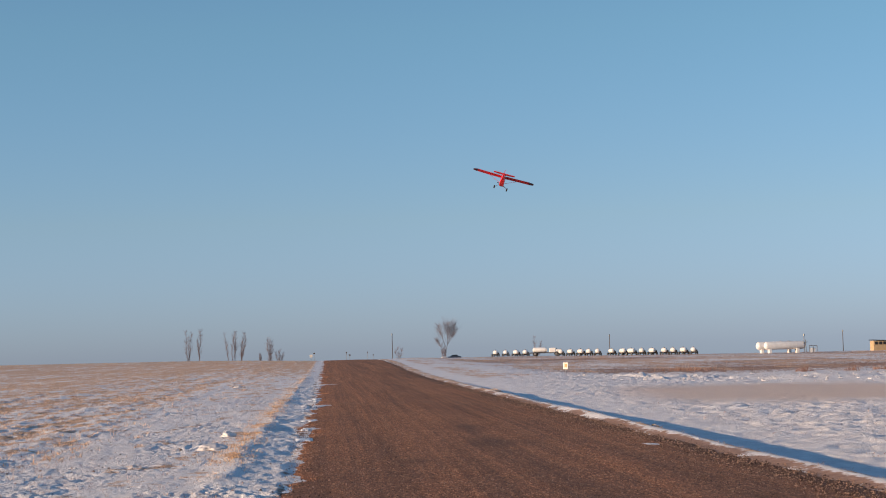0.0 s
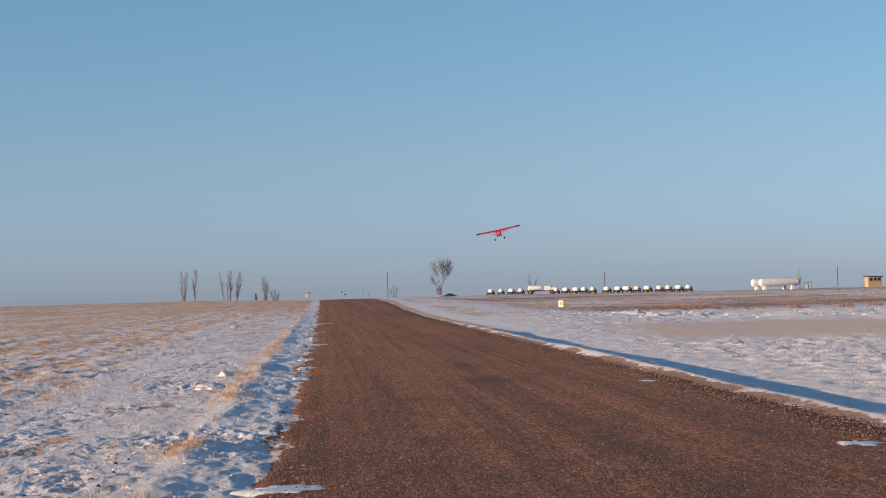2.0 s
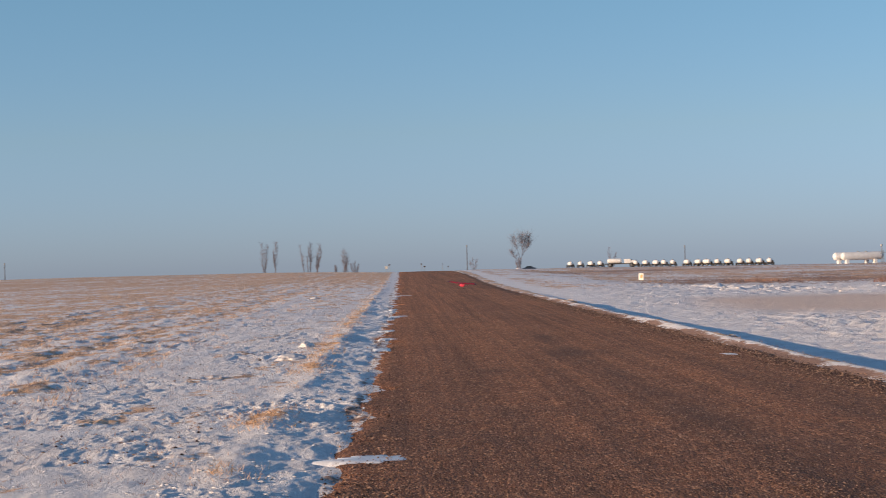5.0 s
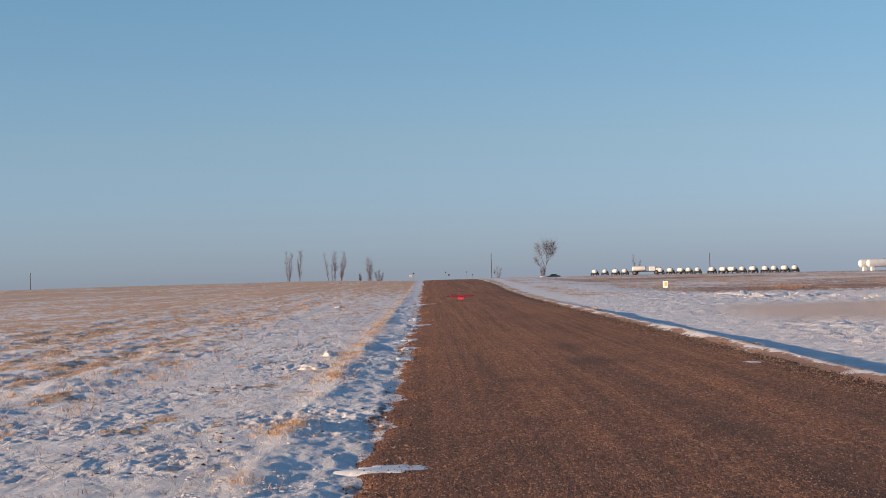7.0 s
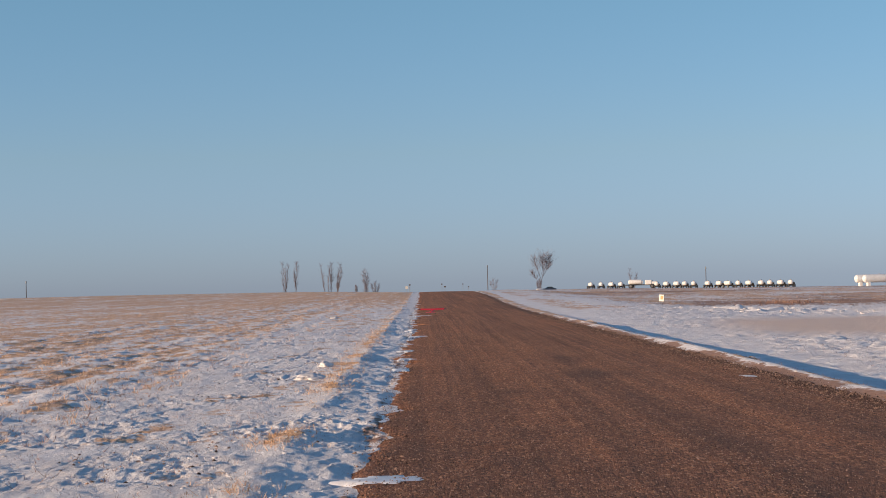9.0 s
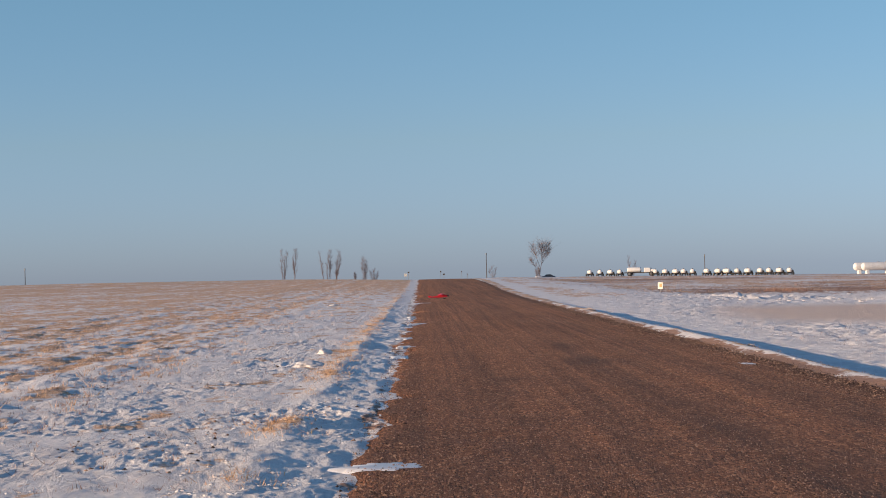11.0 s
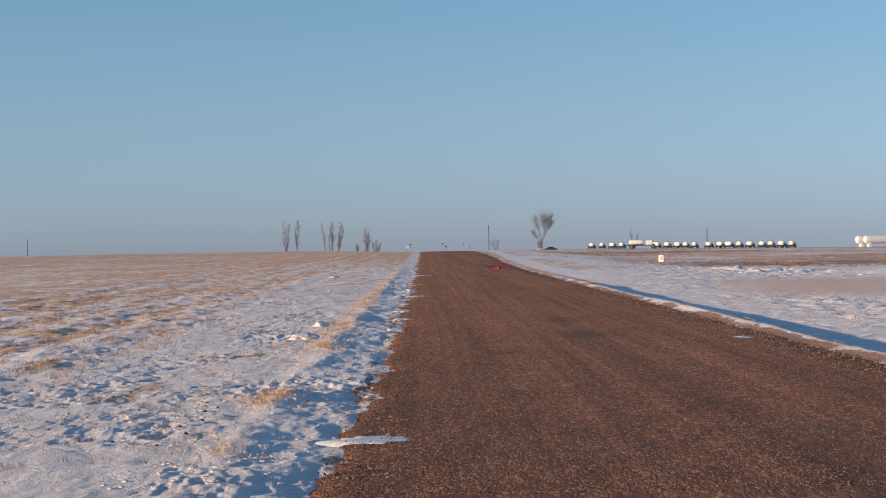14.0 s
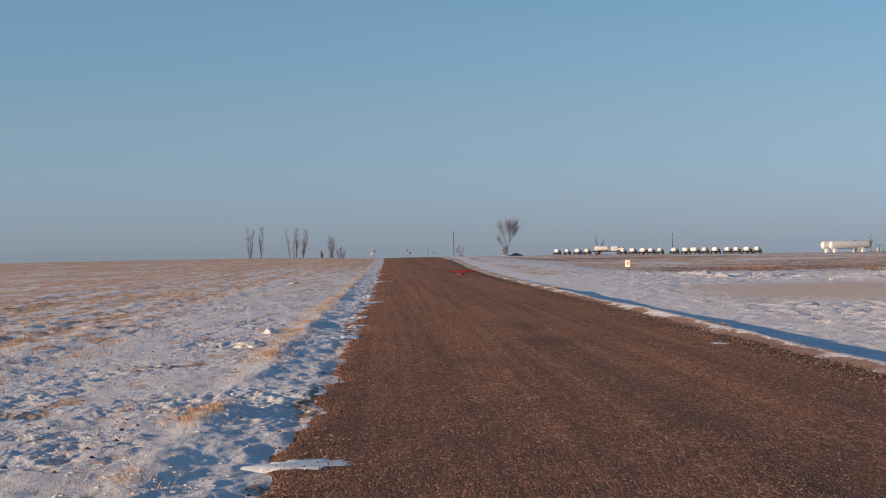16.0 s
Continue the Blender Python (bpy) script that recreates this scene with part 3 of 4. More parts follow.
def make_stubble():
    n = 90000
    y = 15 + 330 * rng.random(n) ** 2.1
    x = -3.2 - (6 + 0.26 * y) * rng.random(n)
    x = np.round(x / 0.38 + 0.15 * rng.normal(size=n)) * 0.38
    dense = straw_cover(x, y) + 0.5 * fbm(x * 0.9, y * 0.3, 3)
    keep = dense > 0.36 + 0.2 * smooth(-5, -3, x)
    x, y = x[keep], y[keep]
    tall = 0.02 + 0.065 * rng.random(len(x))
    blades(x, y, tall, 4, 0.5, 0.008 + 0.0 * tall[0], STRAW, "straw_stubble", "tan cut straw stubble poking through the snow", "stubble")
    n = 3600
    y = 14 + 150 * rng.random(n) ** 1.8
    x = -3.9 - (4 + 0.25 * y) * rng.random(n)
    keep = rng.random(n) < 0.3 + 2.5 * fbm(x * 0.5 + 50, y * 0.2, 3)
    blades(x[keep], y[keep], 0.07 + 0.10 * rng.random(keep.sum()), 9, 0.6, 0.006, GOLD, "grass_tufts", "loose tufts of dead golden grass standing in the stubble", "grass")
    n = 5200
    y = 16 + 70 * rng.random(n) ** 1.5
    x = -4.0 - (2 + 0.22 * y) * rng.random(n)
    keep = fbm(x * 0.6 + 80, y * 0.25, 3) > -0.02
    blades(x[keep], y[keep], 0.03 + 0.07 * rng.random(keep.sum()), 5, 0.8, 0.006, RUSSET, "dead_stems", "brown dead stems scattered through the snowy stubble", "grass")


def make_verge_grass():
    n = 12000
    y = 13 + 190 * rng.random(n) ** 1.7
    x = -1.52 + 0.20 * rng.normal(size=n)
    keep = rng.random(n) < (0.40 + 1.8 * fbm(y * 0.3, x * 0 + 1, 3) + 0.30 * smooth(18, 30, y)) * (1 - 0.75 * smooth(42, 80, y))
    blades(x[keep], y[keep], 0.02 + 0.08 * rng.random(keep.sum()) ** 2, 5, 0.8, 0.005, GOLD, "verge_grass", "dry golden grass along the road's edge", "grass")
    n = 900
    y = 16 + 160 * rng.random(n) ** 1.5
    x = 6.35 + 0.12 * rng.normal(size=n)
    blades(x, y, 0.02 + 0.05 * rng.random(n), 4, 0.9, 0.005, STRAW, "berm_grass", "short dry grass on the low roadside berm", "grass")
    n = 1900
    y = 14 + 75 * rng.random(n) ** 1.4
    x = -3.9 + 2.2 * rng.random(n)
    blades(x, y, 0.02 + 0.08 * rng.random(n) ** 2, 4, 0.9, 0.004, RUSSET, "drift_grass", "sparse dead stems sticking out of the drift", "grass")


def make_weeds():
    px, py = [], []
    for cx, cy, wx, wy, k in ((25.4, 131, 1.8, 3, 90), (28.8, 112.7, 0.5, 0.8, 50), (31.5, 111.3, 0.5, 0.8, 45), (33.6, 112, 0.5, 0.7, 30)):
        px.append(cx + wx * rng.normal(size=k) * 0.6)
        py.append(cy + wy * rng.normal(size=k) * 0.6)
    x, y = np.concatenate(px), np.concatenate(py)
    blades(x, y, 0.15 + 0.35 * rng.random(len(x)), 5, 0.35, 0.012, RUSSET, "russet_weeds", "tall russet dead weeds in clumps on the snow", "weeds")
    n = 9000
    y = 120 + 230 * rng.random(n)
    x = 14 + (10 + 0.26 * y) * rng.random(n)
    keep = soil_cover(x, y) + 0.6 * fbm(x * 0.2, y * 0.1, 3) > 0.36
    blades(x[keep], y[keep], 0.05 + 0.14 * rng.random(keep.sum()), 4, 0.5, 0.012, RUSSET, "prairie_grass", "short brown prairie grass on the far field", "grass")


def make_tips():
    """Sparse dead stems just clearing the snow on the far side of the ditch."""
    n = 16000
    y = 32 + 100 * rng.random(n) ** 1.3
    x = 9.5 + (4 + 0.24 * y) * rng.random(n)
    keep = (dust_cover(x, y) < 0.15) & (fbm(x * 0.8, y * 0.4, 3) > -0.06)
    blades(x[keep], y[keep], 0.025 + 0.05 * rng.random(keep.sum()), 3, 0.7, 0.007, RUSSET, "stem_tips", "sparse dead stems just clearing the snow", "grass")
    n = 2600
    y = 13 + 50 * rng.random(n) ** 1.4
    x = -4.6 + 2.9 * rng.random(n)
    keep = fbm(x * 0.7, y * 0.3 + 5, 3) > 0.02
    blades(x[keep], y[keep], 0.015 + 0.03 * rng.random(keep.sum()), 3, 1.0, 0.004, RUSSET, "drift_stems", "broken dead stems lying in the drift crust", "grass")


make_tips()
make_stubble()
make_verge_grass()
make_weeds()


# ---- trees and poles beyond the rise ----
def limb(bm, twigs, rs, a, b, radius, sprigs, reach, low):
    """A wandering limb from a to b, tapering, with upswept side shoots that carry the twigs."""
    steps, last = 7, a
    length = (b - a).length
    along = [a]
    for k in range(1, steps + 1):
        u = k / steps
        p = a.lerp(b, u) + Vector((rs.uniform(-1, 1), rs.uniform(-1, 1), 0)) * length * 0.018
        rod(bm, last, p, radius * (1 - 0.85 * (u - 1 / steps)), radius * (1 - 0.85 * u), 5)
        along.append(p)
        last = p
    way = (b - a).normalized()
    for _ in range(int(sprigs * 2.6)):
        u = low + (1 - low) * rs.random()
        i = min(int(u * steps), steps - 1)
        start = along[i].lerp(along[i + 1], u * steps - i)
        ang = rs.uniform(0, 6.283)
        out = Vector((math.cos(ang), math.sin(ang), 0))
        d = (way * rs.uniform(0.6, 1.3) + out * rs.uniform(0.4, 0.9)).normalized()
        size = 1.25 * reach * length * rs.uniform(0.5, 1.0) * (1.1 - 0.6 * abs(u - 0.55))
        twigs.append((start, d, size, 0.02))
        for _ in range(7):
            f = rs.uniform(0.2, 0.95)
            d2 = (d + Vector((rs.uniform(-1, 1), rs.uniform(-1, 1), rs.uniform(-0.2, 0.8))) * 0.7).normalized()
            twigs.append((start + d * size * f, d2, size * rs.uniform(0.4, 0.9), 0.011))


def make_tree(x, y, tall, seed, stems, label, reach=0.16, trunk=0.2, sprigs=34, low=0.15):
    """stems: rows of (foot dx, top dx, share of the full height, start as a share of the first stem)."""
    rs = random.Random(seed)
    tree = empty("bare_tree", pose(x, y, ground_z(x, y) - 0.1), label, "tree", "bare trees beyond the field")
    twigs = []
    for foot, head, share, start in stems:
        wood = bmesh.new()
        base = Vector((foot, rs.uniform(-0.2, 0.2), tall * start))
        limb(wood, twigs, rs, base, Vector((head, rs.uniform(-0.6, 0.6), tall * share + 0.1)), trunk * (0.38 + 0.36 * share) * (0.62 - 0.5 * start), int(sprigs * 0.85), reach, low)
        part("trunk" if start == 0 else "limb", wood, HAZY_BARK, tree)
    verts, faces = [], []
    for a, d, length, w in twigs:
        side = d.cross(Vector((rs.uniform(-1, 1), rs.uniform(-1, 1), rs.uniform(-1, 1)))).normalized() * w
        n = len(verts)
        verts += [a - side, a + side, a + d * length]
        faces.append((n, n + 1, n + 2))
    me = bpy.data.meshes.new("crown")
    me.from_pydata(verts, [], faces)
    me.materials.append(TWIG)
    crown = new("crown", me)
    crown.parent = tree
    tagged(crown, kind="stuff")
    return tree


POPLAR = "tall bare poplar with upright limbs on the skyline"
SHRUB = "low dense bare bush on the skyline"
make_tree(-44.3, 600, 9.7 - ground_z(-44, 600), 3, [(0, -0.5, 1, 0), (0.2, 1.5, 0.93, 0), (0.6, 0.5, 0.8, 0)], POPLAR, 0.11, 0.24)
make_tree(-40.4, 600, 9.4 - ground_z(-40, 600), 5, [(-0.4, 0.3, 1, 0), (-0.3, -0.6, 0.8, 0.3)], POPLAR, 0.12, 0.32, 44)
make_tree(-31.3, 600, 8.7 - ground_z(-32, 600), 6, [(0.2, -1.3, 1, 0)], POPLAR, 0.10, 0.26)
make_tree(-30.0, 600, 5.0 - ground_z(-30, 600), 7, [(0, -0.2, 1, 0)], POPLAR, 0.12, 0.16)
make_tree(-29.2, 600, 9.1 - ground_z(-29, 600), 8, [(0, 0.2, 1, 0), (0, -0.7, 0.9, 0.25)], POPLAR, 0.11, 0.28, 44)
make_tree(-27.3, 600, 8.6 - ground_z(-27, 600), 9, [(0, 1.0, 1, 0), (0.2, 1.6, 0.85, 0.1), (0, 0.2, 0.7, 0.1)], POPLAR, 0.12, 0.28, 40)
make_tree(-18.2, 600, 6.7 - ground_z(-18, 600), 12, [(0, 0, 1, 0), (-0.2, -0.8, 0.9, 0), (0.2, 0.8, 0.85, 0), (0, 0.4, 0.7, 0)], "dense bare shrubby tree with a narrow russet crown", 0.16, 0.12, 32, 0.05)
make_tree(-15.1, 600, 2.7 - ground_z(-15, 600), 13, [(0, 0, 1, 0), (-0.4, -1.2, 0.85, 0), (0.4, 1.1, 0.8, 0)], SHRUB, 0.22, 0.08, 30, 0.05)
make_tree(-21.4, 600, 1.8 - ground_z(-21, 600), 14, [(0, 0, 1, 0), (0.2, 0.4, 0.8, 0)], SHRUB, 0.16, 0.1, 50, 0.05)
make_tree(37.4, 600, 9.3 - ground_z(38, 600), 21, [(0, 2.3, 0.97, 0), (0.75, -1.6, 0.95, 0.36), (1.2, 3.9, 0.86, 0.46), (1.3, 1.2, 1.0, 0.50), (0.3, -2.1, 0.56, 0.22), (1.7, 3.4, 1.0, 0.62)], "lone bare cottonwood with a leaning forked trunk", 0.33, 0.22, 34, 0.40)
make_tree(37.5, 602, 2.2 - ground_z(38, 602), 22, [(0, 0, 1, 0), (0.3, 0.6, 0.8, 0), (-0.3, -0.6, 0.8, 0)], "tangled bare scrub at the foot of the cottonwood", 0.2, 0.08, 40, 0.05)
make_tree(28.9, 760, 2.7 - ground_z(29, 760), 23, [(0, 0, 1, 0), (0.3, 1.3, 0.9, 0), (-0.3, -1.3, 0.85, 0)], "faint far bare tree behind the rise", 0.22, 0.07, 22, 0.1)
make_tree(67.4, 600, 4.6 - ground_z(67, 600), 24, [(0, -0.9, 1, 0), (0.2, 1.4, 0.8, 0)], "small bare forked tree behind the tanks", 0.14, 0.16, 26)


def make_pole(x, y, top, label):
    z = ground_z(x, y)
    pole = empty("utility_pole", pose(x, y, z - 0.2), label, "pole", "utility poles along the skyline")
    tall = top - z + 0.2
    part("shaft", rod(bmesh.new(), (0, 0, 0), (0, 0, tall), 0.13, 0.10, 10), POLE, pole)
    part("cap", rod(bmesh.new(), (0, 0, tall - 0.7), (0, 0, tall - 0.1), 0.19, 0.19, 10), STEEL, pole, "dark transformer can")


for spot in ((20.9, 600, 7.2), (91.0, 600, 4.9), (167.4, 600, 4.2), (-126.7, 600, 6.0)):
    make_pole(*spot, "lone dark wooden utility pole beyond the field")


# ---- ammonia trailers and storage tanks ----
def make_nurse_tank():
    rig = empty("tank_trailer", Matrix(), "white ammonia tank trailer on a dark wheeled frame", "trailer", "row of white tank trailers")
    up = Matrix.Translation((0, 0, 1.1)) @ pose(0, 0, 0, 0, 0, 90)
    tank = part("tank", lathe(bmesh.new(), capsule(2.5, 0.50), up, 24), WHITE, rig, "white cylindrical pressure tank", True)
    part("valve_dome", lathe(bmesh.new(), [(0, 0.16), (0.16, 0.16), (0.22, 0.10)], Matrix.Translation((0, 0.1, 1.58)) @ pose(0, 0, 0, 0, -90), 12), STEEL, tank, "dark valve dome")
    for side in (-1, 1):
        part("rail", box(bmesh.new(), (0.10, 3.1, 0.12), (0.35 * side, 0, 0.48), bevel=0.01), CHASSIS, rig)
        for along in (-1.05, 1.05):
            hub = part("wheel", lathe(bmesh.new(), [(-0.11, 0.24), (-0.11, 0.32), (-0.07, 0.36), (0.07, 0.36), (0.11, 0.32), (0.11, 0.24)], Matrix.Translation((0.68 * side, along, 0.36)), 18), BLACK, rig)
            part("rim", lathe(bmesh.new(), [(-0.115, 0.2), (0.115, 0.2)], Matrix.Translation((0.68 * side, along, 0.36)), 14), STEEL, hub)
    for along in (-1.05, 1.05):
        part("axle", rod(bmesh.new(), (-0.7, along, 0.36), (0.7, along, 0.36), 0.05), CHASSIS, rig)
        part("saddle", box(bmesh.new(), (0.9, 0.12, 0.18), (0, along, 0.58), bevel=0.01), CHASSIS, rig)
    # dark box, added to break up the white at the right front
    part("dark_box", box(bmesh.new(), (0.4, 0.35, 0.45), (0.42, -1.2, 0.85), bevel=0.03), CHASSIS, rig, "dark box at the tank's right front")
    part("tow_bar", rod(bmesh.new(), (0, -1.5, 0.45), (0, -2.6, 0.35), 0.05), CHASSIS, rig)
    return rig


def place(ob, x, y, turn):
    ob.matrix_world = pose(x, y, ground_z(x, y), 0, 0, turn)


TANK_ROW = ((35.9, 399.0, 9), (37.8, 396.1, 4), (39.7, 393.0, 14), (41.4, 390.4, 7), (47.6, 380.2, 2), (49.2, 377.4, 12),
            (50.9, 374.5, 16), (52.2, 372.2, 6), (53.6, 369.6, 1), (55.8, 365.5, 10), (57.5, 362.3, 15), (58.8, 359.9, 24),
            (60.3, 356.9, 3), (61.8, 353.8, 13), (63.5, 350.4, 5), (64.7, 347.8, 2), (66.1, 344.9, 11), (67.4, 342.0, 0))
first = make_nurse_tank()
for piece in first.children_recursive:
    piece.data.transform(Matrix.Scale(0.82, 4))
place(first, *TANK_ROW[0])
for tx, ty, turn in TANK_ROW[1:]:
    copy_thing(first, pose(tx, ty, ground_z(tx, ty), 0, 0, turn))


def make_truck(x, y, turn):
    truck = empty("tank_truck", pose(x, y, ground_z(x, y), 0, 0, turn), "white farm truck with a white tank parked among the trailers", "truck")
    part("chassis", box(bmesh.new(), (0.9, 5.6, 0.2), (0, 0, 0.7), bevel=0.02), CHASSIS, truck)
    cab = part("cab", box(bmesh.new(), (1.8, 1.4, 0.95), (0, -2.1, 1.2), bevel=0.15), WHITE, truck, "white cab")
    part("windscreen", box(bmesh.new(), (1.4, 0.04, 0.4), (0, -2.82, 1.42), bevel=0.01), GLASS, cab)
    part("hood", box(bmesh.new(), (1.7, 1.0, 0.6), (0, -3.3, 1.05), bevel=0.12), WHITE, truck)
    part("load_tank", lathe(bmesh.new(), capsule(3.0, 0.5), Matrix.Translation((0, 0.7, 1.3)) @ pose(0, 0, 0, 0, 0, 90)), WHITE, truck, "white load tank", True)
    for side in (-0.95, 0.95):
        for along in (-2.9, 1.6):
            w = part("wheel", lathe(bmesh.new(), [(-0.13, 0.3), (-0.13, 0.4), (-0.08, 0.45), (0.08, 0.45), (0.13, 0.4), (0.13, 0.3)], Matrix.Translation((side, along, 0.45)), 18), BLACK, truck)
            part("rim", lathe(bmesh.new(), [(-0.135, 0.26), (0.135, 0.26)], Matrix.Translation((side, along, 0.45)), 14), STEEL, w)


make_truck(44.7, 386.5, 75)


def make_storage_tank(x, y, turn, length, label):
    z = ground_z(x, y)
    t = empty("storage_tank", pose(x, y, z, 0, 0, turn), label, "storage tank", "pair of bulk storage tanks")
    shell = part("shell", lathe(bmesh.new(), capsule(length, 0.72, 0.8, 8), Matrix.Translation((0, 0, 1.36)), 36), WHITE, t, "long white steel shell", True)
    for bx in (-length * 0.27, 0.0, length * 0.27):
        part("weld_band", lathe(bmesh.new(), [(bx - 0.04, 0.725), (bx - 0.03, 0.732), (bx + 0.03, 0.732), (bx + 0.04, 0.725)], Matrix.Translation((0, 0, 1.36)), 36), WHITE, shell)
    for bx in (-length * 0.36, length * 0.30):
        part("saddle", box(bmesh.new(), (0.5, 1.2, 0.8), (bx, 0, 0.36), bevel=0.03), WHITE, t, "pale concrete saddle")
    part("manway", rod(bmesh.new(), (length * 0.1, 0, 2.04), (length * 0.1, 0, 2.16), 0.25, 0.25, 14), STEEL, shell)
    return t


TX, TY = 81.5, 330.0
make_storage_tank(TX, TY, 2, 7.6, "long white bulk storage tank on low saddles")
make_storage_tank(TX - 0.9, TY + 2.3, 2, 7.6, "second long white bulk tank close behind the first")


def make_pipework(x, y):
    z = ground_z(x, y)
    p = empty("pump_stand", pose(x, y, z), "steel loading pipes and pump beside the bulk tanks", "pipework")
    part("riser", rod(bmesh.new(), (0, 0, 0), (0, 0, 3.2), 0.07), STEEL, p)
    part("riser", rod(bmesh.new(), (0.35, 0, 0), (0.25, 0, 2.3), 0.06), STEEL, p)
    part("crosspipe", rod(bmesh.new(), (-0.9, 0, 1.5), (0.6, 0, 1.9), 0.05), STEEL, p)
    part("valve_head", lathe(bmesh.new(), [(0, 0.16), (0.3, 0.16), (0.36, 0.08)], Matrix.Translation((0, 0, 3.0)) @ pose(0, 0, 0, 0, -90), 12), STEEL, p)
    for dx in (0.9, 1.6, 2.3):
        part("fence_post", rod(bmesh.new(), (dx, 0, 0), (dx, 0, 1.25), 0.06), STEEL, p)
    part("top_rail", rod(bmesh.new(), (0.9, 0, 1.2), (2.3, 0, 1.2), 0.05), STEEL, p)
    part("pump_box", box(bmesh.new(), (0.8, 0.6, 0.8), (1.6, 0.3, 0.4), bevel=0.04), WHITE, p, "white pump housing")


make_pipework(84.9, 329.5)


def make_shed(x, y):
    z = ground_z(x, y)
    s = empty("shed", pose(x, y, z), "small tan wooden shed with a dark flat roof", "shed")
    part("wall", box(bmesh.new(), (2.5, 2.2, 1.75), (0, 0, 0.86), bevel=0.02), TAN, s)
    part("roof", box(bmesh.new(), (2.9, 2.6, 0.14), (0, 0, 1.82), pose(0, 0, 0, 0, 3), 0.02), SHED_DARK, s, "dark flat roof")
    for dx in (-0.75, 0.0, 0.75):
        w = part("window", box(bmesh.new(), (0.5, 0.05, 0.5), (dx, -1.12, 1.32), bevel=0.01), SHED_DARK, s, "dark window opening")
        part("sill", box(bmesh.new(), (0.6, 0.1, 0.06), (dx, -1.16, 1.03), bevel=0.01), TAN, w)
    for k in range(5):
        part("board", box(bmesh.new(), (2.48, 0.03, 0.16), (0, -1.115, 0.12 + k * 0.185)), TAN, s)


make_shed(98.55, 330)


def make_car(x, y, turn):
    c = empty("parked_car", pose(x, y, ground_z(x, y), 0, 0, turn), "dark blue low car parked below the lone tree", "car")
    section = lambda px, w, lo, hi: [(px, -w, lo), (px, w, lo), (px, w * 0.98, hi * 0.8 + lo * 0.2), (px, w * 0.82, hi), (px, -w * 0.82, hi), (px, -w * 0.98, hi * 0.8 + lo * 0.2)]
    part("body", loft(bmesh.new(), [section(px, w, lo, hi) for px, w, lo, hi in ((-2.15, 0.7, 0.35, 0.7), (-2.0, 0.85, 0.25, 0.85), (-0.9, 0.88, 0.22, 0.93), (1.2, 0.88, 0.22, 0.95), (2.0, 0.84, 0.25, 0.9), (2.15, 0.72, 0.4, 0.7))]), CARBLUE, c, "", True)
    part("cabin", loft(bmesh.new(), [section(px, w, 0.85, hi) for px, w, hi in ((-1.1, 0.75, 0.92), (-0.45, 0.66, 1.38), (0.75, 0.66, 1.40), (1.5, 0.74, 0.95))]), GLASS, c, "dark glass cabin")
    for side in (-0.8, 0.8):
        for along in (-1.35, 1.3):
            w = part("wheel", lathe(bmesh.new(), [(-0.1, 0.2), (-0.1, 0.28), (-0.06, 0.31), (0.06, 0.31), (0.1, 0.28), (0.1, 0.2)], Matrix.Translation((along, side, 0.31)) @ pose(0, 0, 0, 0, 0, 90), 16), BLACK, c)
            part("rim", lathe(bmesh.new(), [(-0.105, 0.18), (0.105, 0.18)], Matrix.Translation((along, side, 0.31)) @ pose(0, 0, 0, 0, 0, 90), 12), STEEL, w)


make_car(37.0, 548, 4)


def make_marker(x, y):
    z = float(height(x, y))
    m = empty("marker_sign", pose(x, y, z, 0, 0, -35), "small pale marker sign on a short post in the snow", "sign")
    part("post", rod(bmesh.new(), (0, 0, -0.1), (0, 0, 0.62), 0.025), STEEL, m)
    panel = part("panel", box(bmesh.new(), (0.35, 0.02, 0.43), (0, -0.035, 0.50), pose(0, 0, 0, 0, 3), 0.006), SIGN_FACE, m, "pale weathered panel")
    part("mark", box(bmesh.new(), (0.18, 0.006, 0.23), (0.03, -0.05, 0.52), pose(0, 0, 0, 0, 3)), SIGN_MARK, panel, "faded orange block of unreadable print")


make_marker(15.2, 119)


def make_road_sign(x, y, tall, w, h, material, label):
    z = float(height(x, y, False))
    s = empty("road_sign", pose(x, y, z), label, "sign", "small signs where the road drops away")
    part("post", rod(bmesh.new(), (0, 0, -0.1), (0, 0, tall), 0.025), STEEL, s)
    part("plate", box(bmesh.new(), (w, 0.03, h), (0, -0.06, tall - h / 2 + 0.02), bevel=0.008), material, s)


make_road_sign(-2.45, 290, 0.95, 0.45, 0.42, SIGN_FACE, "pale rectangular sign plate on a thin post")
make_road_sign(-2.0, 290, 1.25, 0.28, 0.18, POLE, "small dark sign plate on a thin post")
make_road_sign(3.4, 330, 1.75, 0.22, 0.22, POLE, "small dark sign plate on a thin post")
make_road_sign(3.95, 330, 1.3, 0.34, 0.24, POLE, "small dark sign plate on a thin post")
make_road_sign(7.1, 330, 1.7, 0.14, 0.22, POLE, "small dark sign plate on a thin post")
make_road_sign(8.1, 330, 1.05, 0.2, 0.16, POLE, "small dark sign plate on a thin post")


# ---- the model aeroplane ----
def wing_ring(x, chord, z, thick, lead):
    """An aerofoil ring at span x: flat below, arched above."""
    out = []
    for u, t in ((0, 0.25), (0.08, 0.75), (0.3, 1.0), (0.65, 0.62), (1.0, 0.06)):
        out.append((x, lead - u * chord, z + thick * t))
    for u in (1.0, 0.65, 0.3, 0.06):
        out.append((x, lead - u * chord, z))
    return out


